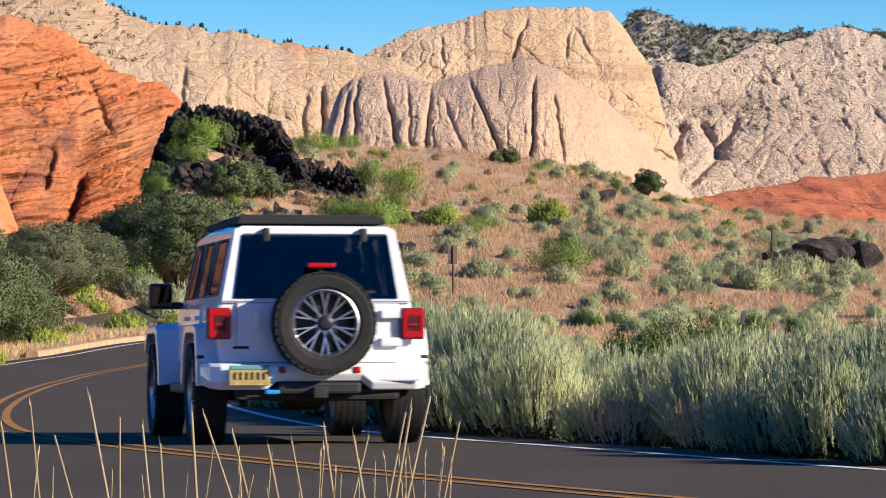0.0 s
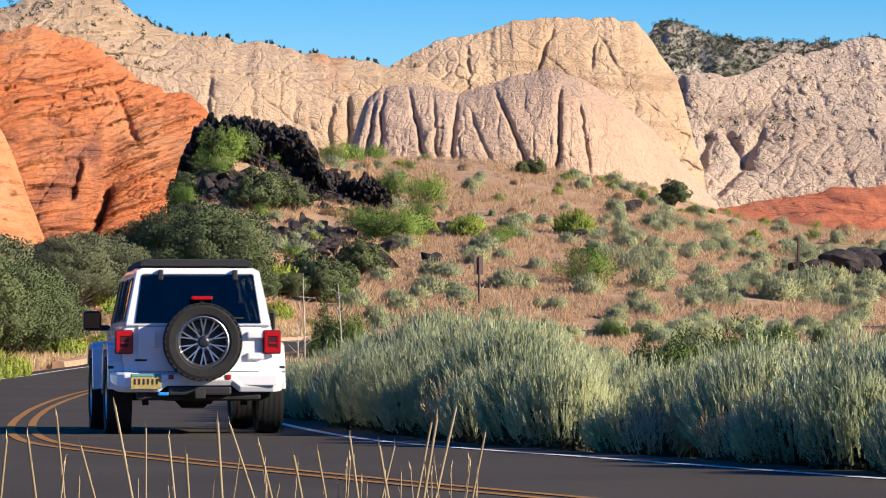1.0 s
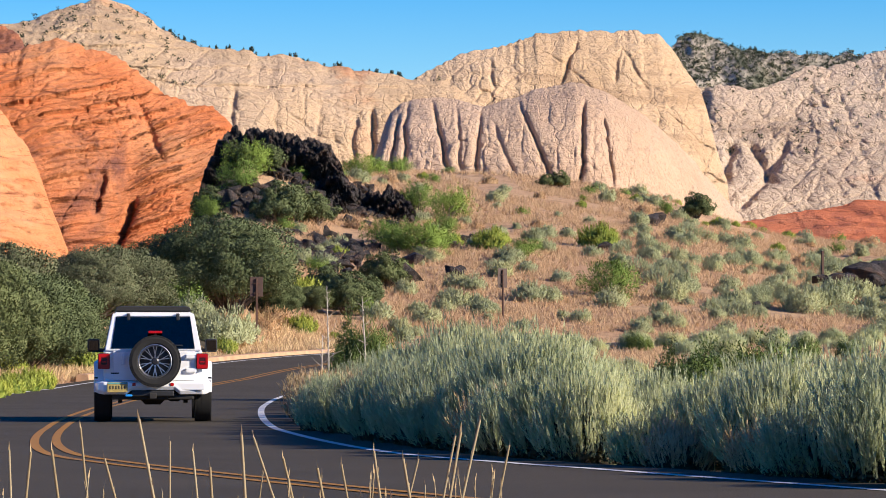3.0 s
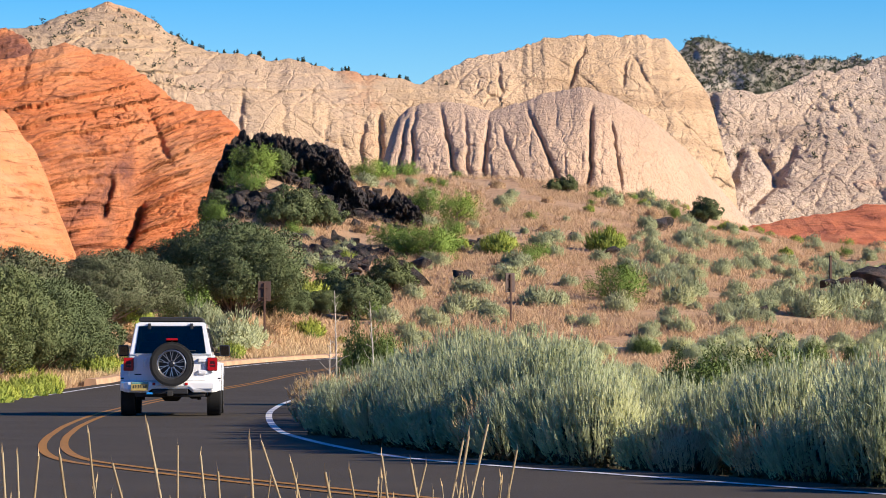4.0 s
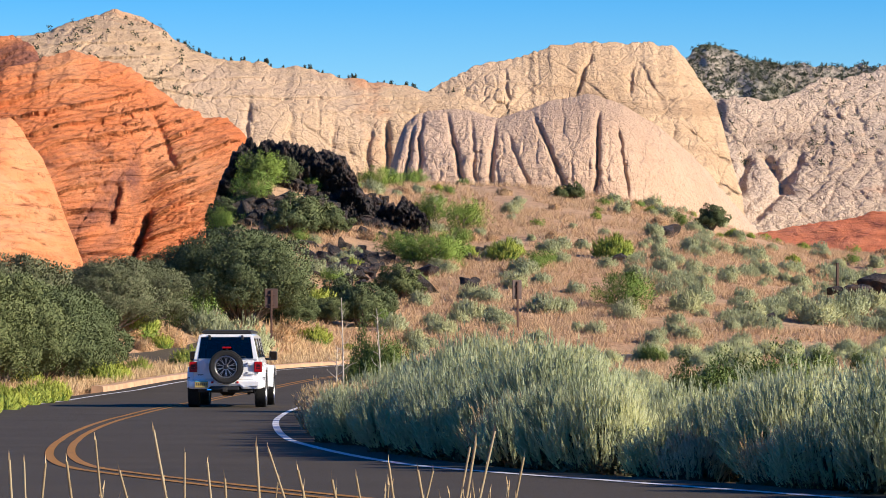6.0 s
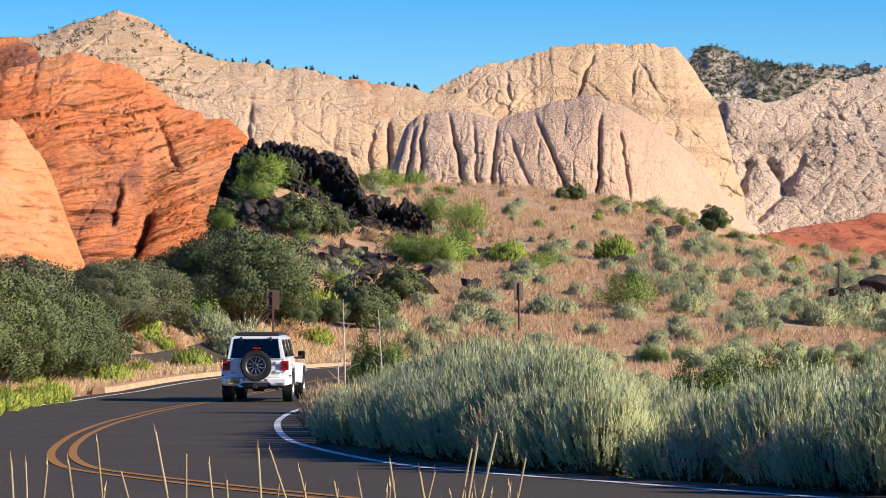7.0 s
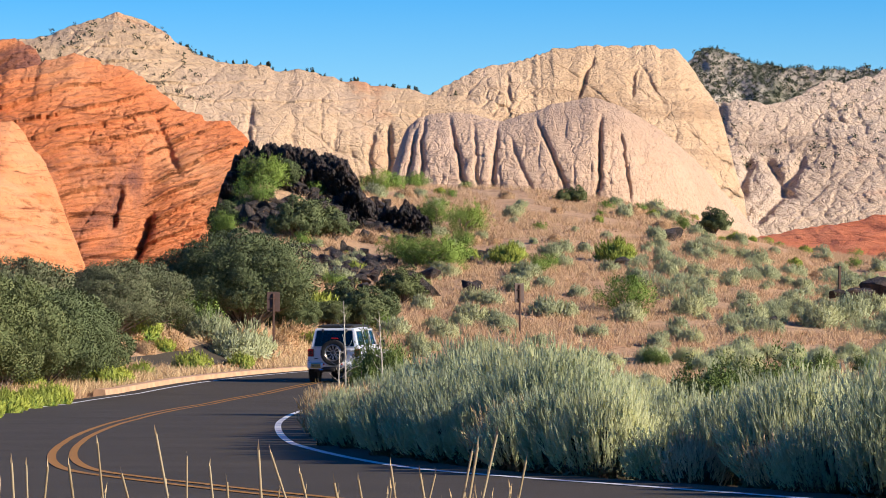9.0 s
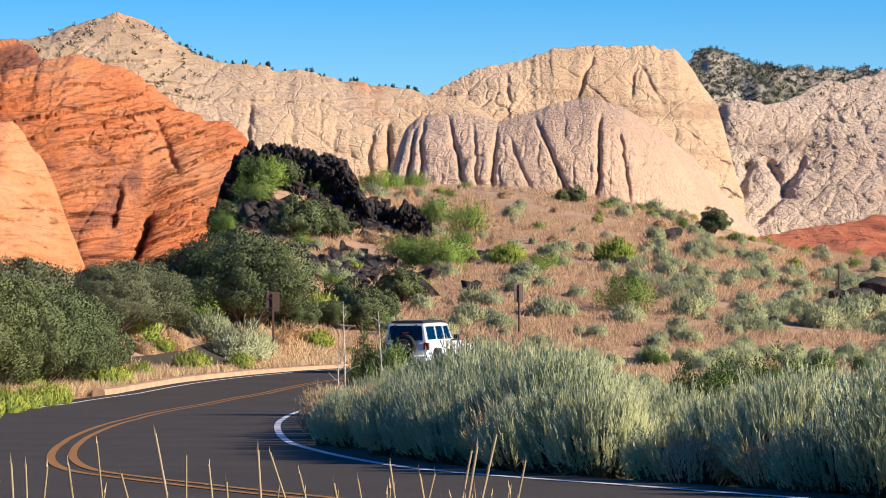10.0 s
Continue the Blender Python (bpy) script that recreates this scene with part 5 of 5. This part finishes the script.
    # trees on the outside of the bend
    for k, x, y, s, h in (("oak", -7.8, 147.50, 0.86, 1.0), ("oak", -6.3, 153.00, 0.38, 0.9), ("oak", -9.55, 149.25, 0.60, 0.95), ("greyoak", -11.13, 138.00, 0.72, 1.0), ("greyoak", -11.99, 133.75, 0.68, 1.0), ("greyoak", -10.46, 147.75, 0.62, 1.0),
                          ("oak", -12.18, 112.25, 0.60, 1.05), ("oak", -13.04, 108.75, 0.62, 1.05), ("oak", -11.57, 116.25, 0.44, 1.1), ("oak", -11.98, 117.75, 0.56, 1.0), ("greyoak", -13.70, 118.75, 0.8, 1.0), ("oak", -4.89, 158.75, 0.30, 0.75), ("oak", -14.09, 106.75, 0.7, 1.0), ("greyoak", -14.82, 104.00, 0.8, 1.0)):
        plant(k, x, y, s, h)
    for k, x, y, s in (("tuft", -11.21, 134.50, 0.8), ("farsage", -10.84, 134.00, 0.75), ("tuft", -10.49, 135.75, 0.9), ("tuft", -9.99, 136.75, 0.8), ("farsage", -9.71, 138.00, 0.8), ("rabbit", -10.07, 134.50, 0.8), ("tuft", -10.58, 132.50, 0.7), ("farsage", -11.14, 132.00, 0.9),
                       ("tuft", -9.70, 135.50, 0.8), ("farsage", -11.57, 133.00, 0.9), ("rabbit", -11.23, 128.50, 0.8), ("tuft", -6.28, 146.50, 0.9), ("tuft", -6.04, 151.50, 1.0), ("farsage", -5.49, 152.25, 0.9), ("tuft", -6.41, 152.25, 1.0), ("farsage", -4.60, 153.25, 1.1)):
        plant(k, x, y, s)
    # yellow-green clumps along the far edge
    for px in range(11):
        x, y = -9.9 - 0.05 * px, 71.0 + 3.1 * px
        plant("rabbit", x + rng.uniform(-0.25, 0.1), y, rng.uniform(0.65, 0.95))
    for x, y, s in ((-12.83, 111.25, 1.1), (-12.36, 111.50, 1.0), (-10.51, 115.25, 1.2), (-10.25, 117.25, 1.1), (-11.35, 116.75, 0.9)):
        plant("rabbit", x, y, s)
    # leafy bushes inside the bend
    for x, y, s, h in ((-1.72, 82.6, 0.58, 1.45), (-1.45, 83.4, 0.66, 1.65), (-1.2, 83.0, 0.62, 1.5), (-0.95, 84.0, 0.58, 1.35), (-1.5, 82.2, 0.6, 1.0)):
        plant("leafy", x, y, s, h)
    for x, y, s in ((4.1, 58, 0.70), (4.6, 58.5, 0.78), (5.1, 58, 0.76), (5.6, 59, 0.70)):
        plant("leafy", x, y, s)


hill_plants()


def grass_stuff(name, n, sample, height, width, blades, mat, label, patch=0.42):
    x, y = sample(n)
    ok = (fbm(x * 0.25, y * 0.25, 3, 101) + 0.5 > patch) & (road_gap(x, y) > 4.5)
    x, y = x[ok], y[ok]
    z = land(x, y)
    i = np.repeat(np.arange(len(x)), blades)
    P = np.stack([x[i], y[i], z[i] - 0.02], 1) + rng.normal(size=(len(i), 3)) * (0.10, 0.10, 0)
    D = unit(rng.normal(size=P.shape) * 0.32 + (0, 0, 1))
    me = blade_mesh(name, P, D, height * rng.uniform(0.5, 1.3, len(P)), width, mat, 1)
    return tagged(new(name, me), label, "grass", kind="stuff")


def hill_area(n):
    y = rng.uniform(104, 246, n)
    return rng.uniform(-0.13, 0.145, n) * y, y


def verge_area(n):
    y = rng.uniform(20, 128, n)
    s = rng.random(n) < 0.5
    c = np.interp(y, ROAD[:, 1][:140], ROAD[:, 0][:140])
    return np.where(s, c - rng.uniform(4.6, 11, n), c + rng.uniform(4.7, 14, n)), y


grass_stuff("hill_grass", 66000, hill_area, 0.30, 0.032, 7, rosy, "rusty tan dry grass covering the hill", 0.30)
def bank_area(n):
    y = rng.uniform(92, 152, n)
    return np.interp(y, ROAD[:, 1][:140], ROAD[:, 0][:140]) - 4.7 - 17 * rng.random(n) ** 1.3, y


grass_stuff("bank_grass", 12000, bank_area, 0.36, 0.03, 6, straw, "dry tan grass on the bank above the kerb", 0.3)
grass_stuff("verge_grass", 5000, verge_area, 0.33, 0.016, 7, straw, "dry straw grass along the road's verges", 0.35)


def foreground_stalks():
    """Tall dry grass stalks close before the camera, with narrow seed heads."""
    lines, P, D = [], [], []
    def stalk(x, y, top, dx, r):
        foot = float(land(x, y)[0])
        pts = []
        for k in range(9):
            u = k / 8
            pts.append(((x + dx * (u - 1), y, foot + (top - foot) * u), r * (1 - 0.55 * u)))
        lines.append(pts)
        for k in range(14):
            u = 1 - 0.055 * k / 14 * 4
            P.append((x + dx * (u - 1), y, foot + (top - foot) * u))
            D.append((rng.normal() * 0.12 + dx * 0.6, rng.normal() * 0.1, 1))
    for x, y, top, dx in ((-0.392, 3.40, 0.913, -0.05), (-0.480, 4.31, 0.888, -0.03), (-0.414, 3.92, 0.896, 0.08), (-0.353, 3.53, 0.908, -0.11), (-0.410, 4.44, 0.910, -0.08), (-0.348, 4.05, 0.885, -0.22), (-0.281, 3.66, 0.935, -0.16), (-0.313, 4.57, 0.892, -0.00), (-0.261, 4.18, 0.890, -0.08), (-0.219, 3.79, 0.884, -0.05), (-0.168, 3.40, 0.925, -0.05), (-0.199, 4.31, 0.902, -0.27), (-0.150, 3.92, 0.889, -0.19), (-0.103, 3.53, 0.891, -0.16), (-0.101, 4.44, 0.867, -0.14), (-0.057, 4.05, 0.893, -0.11), (-0.023, 3.66, 0.896, -0.14), (-0.010, 4.57, 0.870, 0.19), (0.032, 4.18, 0.907, 0.16), (0.054, 3.79, 0.932, 0.19), (0.031, 3.40, 0.928, 0.14), (0.095, 4.31, 0.893, 0.16)):
        stalk(x, y, top, dx, 0.0030)
    for k in range(30):
        y = rng.uniform(3.2, 5.5)
        stalk(rng.uniform(-0.125, 0.02) * y, y, 1.0 - y * rng.uniform(0.0318, 0.040), rng.normal() * 0.06, 0.0015)
    ob = new("grass_stalks", limb_mesh("grass_stalks", lines, stalk_straw, 5))
    tagged(ob, "tall dry straw grass stalks close by on the verge", "grass", kind="stuff")
    me = leaf_mesh("seed_heads", np.array(P), unit(np.array(D)), 0.010, 0.0022, stalk_straw)
    tagged(new("seed_heads", me), "narrow dry seed heads on the grass stalks", "grass", kind="stuff")


foreground_stalks()

for kind in PLANTS:
    for ob in PLANTS[kind]:
        if kind != "pine" and ob.name not in USED:
            for o in (*ob.children_recursive, ob):
                bpy.data.objects.remove(o)


# ---- lava rocks ----
def boulder_mesh():
    """An angular broken lump: the hull of a few scattered corners, with chipped edges."""
    bm = bmesh.new()
    for d in unit(rng.normal(size=(17, 3))):
        bm.verts.new(d * rng.uniform(0.36, 0.58))
    bmesh.ops.convex_hull(bm, input=bm.verts[:])
    bmesh.ops.bevel(bm, geom=bm.edges[:], offset=0.025, segments=1, affect="EDGES")
    for v in bm.verts:
        v.co *= 1 + 0.20 * noise.noise(v.co * 5 + Vector((len(bm.verts), 0, 0)))
    me = bpy.data.meshes.new("lava_boulder")
    bm.to_mesh(me)
    bm.free()
    me.materials.append(basalt)
    return me


BOULDERS = [boulder_mesh() for k in range(6)]


STONES = []
for k in range(3):
    STONES.append(BOULDERS[k].copy())
    STONES[-1].name = "bank_stone"
    STONES[-1].materials.clear()
    STONES[-1].materials.append(redslope)


def boulder(x, y, s, up=0.0, label="jagged black lava boulder"):
    ob = new("lava_boulder", BOULDERS[int(rng.integers(0, 6))])
    ob.matrix_basis = pose(x, y, float(land(x, y)[0]) + s * 0.16 + up, rng.uniform(-25, 25), rng.uniform(-25, 25), rng.uniform(0, 360))
    ob.scale = (s * rng.uniform(0.8, 1.4), s * rng.uniform(0.8, 1.2), s * rng.uniform(0.6, 1.0))
    return tagged(ob, label, "rock", "lava boulders")


def lava():
    for k in range(225):
        u = rng.random() ** 0.8
        x = -11.2 + 10.5 * u
        y = 199 + 9 * u + rng.normal() * 2.2
        boulder(x, y, rng.uniform(0.4, 1.3) * (1.1 - 0.4 * u))
    for k in range(85):
        boulder(-4.9 + rng.normal() * 1.2, 184 + rng.normal() * 4.5, rng.uniform(0.35, 1.05), 0.05, "rusty brown and black lava boulder")
    for k in range(46):
        y = rng.uniform(106, 146)
        x = float(np.interp(y, ROAD[:, 1][:140], ROAD[:, 0][:140])) - rng.uniform(4.9, 7.5)
        ob = boulder(x, y, rng.uniform(0.12, 0.38), 0, "small reddish stone on the bank above the kerb")
        ob.data = STONES[int(rng.integers(0, 3))]
        ob.name = "bank_stone"
        ob["group"] = "bank stones"
    for x, y, s in ((-0.66, 181.00, 1.2), (1.23, 177.50, 1.0), (1.65, 178.75, 0.7), (12.89, 214.00, 1.5), (13.37, 215.50, 1.2), (1.92, 192.25, 1.0), (2.53, 194.50, 0.9), (1.32, 189.50, 0.8), (9.24, 193.75, 0.8), (11.31, 189.25, 0.8),
                    (7.50, 202.00, 0.6), (-1.17, 175.75, 1.8), (-1.55, 174.25, 1.2), (14.55, 171.75, 0.7), (15.02, 171.25, 0.7), (15.22, 175.00, 0.6)):
        boulder(x, y, s)
    for x, y, s in ((22.17, 189.25, 1.9), (21.86, 190.25, 1.5), (20.81, 186.00, 1.2), (20.06, 184.25, 0.9), (19.28, 183.50, 0.9), (23.13, 192.50, 2.1), (23.47, 190.50, 2.0), (22.51, 188.50, 1.4), (24.07, 190.75, 1.9), (24.97, 191.00, 2.0), (22.90, 194.25, 1.6), (24.57, 197.00, 1.8)):
        boulder(x, y, s, 0.5, "large jagged black lava boulder among sagebrush")


lava()

# ---- signs, posts, dead stalks, the side path ----
brown_paint = plain("brown_sign_paint", (0.055, 0.026, 0.018), 0.6, mottle=0.2)
rust_post = plain("rusty_post", (0.07, 0.032, 0.02), 0.8, mottle=0.3, scale=20)


def sign(x, y, height, board, turn, label):
    root = tagged(new("road_sign"), label, "sign", "brown signs seen from behind")
    root.matrix_basis = pose(x, y, float(land(x, y)[0]) - 0.05, 0, 0, turn)
    part("post", box((0, 0, height / 2), (0.075, 0.075, height), 0.008), rust_post, root)
    w, h = board
    b = part("board", box((0, 0.055, height - h / 2 + 0.06), (w, 0.03, h), 0.008), brown_paint, root)
    part("bracket", box((0, 0.0, height - h * 0.25), (w * 0.5, 0.06, 0.04), 0.006), rust_post, b)
    part("bracket", box((0, 0.0, height - h * 0.75), (w * 0.5, 0.06, 0.04), 0.006), rust_post, b)
    return root


sign(-6.46, 142.25, 2.45, (0.50, 0.75), 12, "brown park sign on a rusty post, seen from behind")
sign(3.26, 160.00, 2.15, (0.45, 0.82), 30, "brown park sign on a thin post, seen edge-on")


def post(x, y, h):
    root = tagged(new("marker_post"), "short dark brown wooden marker post in the sagebrush", "post")
    root.matrix_basis = pose(x, y, float(land(x, y)[0]) - 0.1, 0, 0, 20)
    part("shaft", box((0, 0, h / 2), (0.11, 0.11, h), 0.015), rust_post, root)
    part("cap", box((0, 0, h + 0.01), (0.14, 0.14, 0.05), 0.015), rust_post, root)


post(20.24, 191.25, 1.75)


def dead_stalk(x, y, h, lean):
    lines = [[((0, 0, -0.05), 0.022), ((lean * 0.4, 0, h * 0.5), 0.018), ((lean, 0, h), 0.008)]]
    for k in range(14):
        u = 0.40 + 0.58 * k / 14
        a = k * 2.4
        l = (0.10 + 0.16 * (1.1 - u)) * rng.uniform(0.5, 1.5)
        b = Vector((lean * u, 0, h * u))
        lines.append([(tuple(b), 0.007), (tuple(b + Vector((math.cos(a) * l * 0.6, math.sin(a) * l * 0.6, l * rng.uniform(0.2, 0.6)))), 0.005), (tuple(b + Vector((math.cos(a) * l, math.sin(a) * l, l * rng.uniform(0.5, 1.2)))), 0.003)])
    root = tagged(new("dead_sapling"), "bleached leafless sapling with thin bare twigs", "plant")
    root.location = (x, y, float(land(x, y)[0]))
    part("stem", limb_mesh("stem", lines[:1], pale_bark, 6), None, root)
    part("twigs", limb_mesh("twigs", lines[1:], pale_bark, 4), None, root)


dead_stalk(-2.05, 79.0, 2.55, -0.06)
dead_stalk(-1.3, 82.0, 2.35, -0.12)
dead_stalk(-2.2, 78.0, 1.5, 0.03)


def side_path():
    """A narrow asphalt path that leaves the outside of the bend."""
    a, b = np.array([-10.5, 128.6]), np.array([-8.0, 138.6])
    across = np.array([-0.97, 0.24])
    V = []
    for k in range(25):
        c = a + (b - a) * k / 24
        for w in (-0.7, 0.7):
            p = c + across * w
            V.append((p[0], p[1], float(land(p[0], p[1])[0]) + 0.10))
    ob = new("path", mesh_from("path", V, [(2 * k, 2 * k + 2, 2 * k + 3, 2 * k + 1) for k in range(24)], asphalt))
    tagged(ob, "narrow dark asphalt side path behind the kerb", "path", kind="structure")


side_path()


# ---- trees on the rock ----
def rock_trees(ob, name, n, size, pick, label):
    sheets = []
    for me in [o.data for o in (ob, *ob.children) if o.data]:
        flat = np.empty(len(me.vertices) * 3)
        me.vertices.foreach_get("co", flat)
        sheets.append(flat.reshape(-1, 3))
    co = np.concatenate(sheets)
    co = co[pick(co)]
    co = co[rng.integers(0, len(co), n)] + rng.normal(size=(n, 3)) * (0.6, 0.3, 0)
    s = size * rng.uniform(0.5, 1.3, n)
    i = np.repeat(np.arange(n), 18)
    off = unit(rng.normal(size=(len(i), 3))) * rng.random((len(i), 1)) ** 0.4
    P = co[i] + off * s[i][:, None] * (0.55, 0.55, 0.6) + np.stack([0 * s[i], 0 * s[i], s[i] * 0.45], 1)
    me2 = leaf_mesh(name, P, unit(off + rng.normal(size=off.shape) * 0.5), s[i] * 0.45, s[i] * 0.3, pine_leaf)
    return tagged(new(name, me2), label, "trees", kind="stuff")


rock_trees(bpy.data.objects["wooded_peak"], "peak_pines", 9000, 1.4, lambda c: c[:, 2] > 60, "dark pines scattered over the far peak")
rock_trees(bpy.data.objects["sandstone_cliff"], "slope_pines", 300, 1.1, lambda c: (c[:, 2] > 70) & (c[:, 0] < -60) , "tiny pines scattered on the cream peak")
rock_trees(bpy.data.objects["sandstone_massif"], "massif_pines", 220, 1.2, lambda c: c[:, 2] > 62, "tiny pines scattered on the pale massif")


def rim_pines():
    me = bpy.data.objects["sandstone_cliff"].data
    co = np.array([v.co for v in me.vertices])
    for k in range(50):
        x = rng.uniform(-33, 2) if k < 26 else rng.uniform(-70, -33)
        near = co[np.abs(co[:, 0] - x) < 1.2]
        p = near[np.argmax(near[:, 2])]
        ob = PLANTS["pine"][k % 2]
        m = pose(float(p[0]), float(p[1]), float(p[2]) - 0.4, 0, 0, rng.uniform(0, 360))
        s = rng.uniform(0.16, 0.40)
        o = copy_thing(ob, m) if k > 1 else ob
        o.matrix_basis = m
        o.scale = (s, s, s)


rim_pines()


# ---- what moves ----
# seconds, plan place under the rear lamps, heading in degrees to the right of straight ahead
DRIVE = [(0.0, -0.48, 29.7, -9.3), (0.5, -1.40, 34.8, -8.4), (1.0, -2.14, 39.2, -7.8), (1.75, -3.15, 46.3, -6.8), (2.5, -3.93, 54.3, -5.3), (3.25, -4.52, 62.0, -3.9),
         (4.0, -4.90, 69.5, -2.4), (4.5, -5.04, 74.5, -1.5), (5.0, -5.14, 79.5, -0.6), (5.5, -5.17, 84.4, 0.4), (6.25, -5.10, 91.8, 1.6), (7.0, -4.95, 99.0, 3.4),
         (7.5, -4.83, 104.4, 5.0), (8.0, -4.55, 109.8, 7.5), (8.5, -4.10, 115.0, 9.7), (9.0, -3.50, 120.0, 12.2), (9.5, -2.50, 125.0, 16.5), (10.0, -1.30, 130.0, 20.0)]


def motions():
    rows, spin = [], []
    for t, x, y, head in DRIVE:
        a = radians(head)
        ax, ay = x + 0.70 * math.sin(a), y + 0.70 * math.cos(a)
        z0 = float(road_z(ay))
        z1 = float(road_z(ay + 3.0))
        rows.append((t, pose(ax, ay, z0, math.degrees(math.atan2(z1 - z0, 3.0)), 0, -head)))
    walk(car, rows)
    # the wheels roll: distance gone over the tyre's radius
    ts = np.array([r[0] for r in DRIVE])
    step = np.hypot(np.diff([r[1] for r in DRIVE]), np.diff([r[2] for r in DRIVE]))
    gone = np.concatenate([[0], np.cumsum(step)])
    for part_ob, at, turn in car_wheels:
        out = []
        for k in range(301):
            t = k / 30
            roll = -float(np.interp(t, ts, gone)) / 0.41
            out.append((t, Matrix.Translation(at) @ Matrix.Rotation(roll, 4, "X") @ turn))
        walk(part_ob, out)


motions()
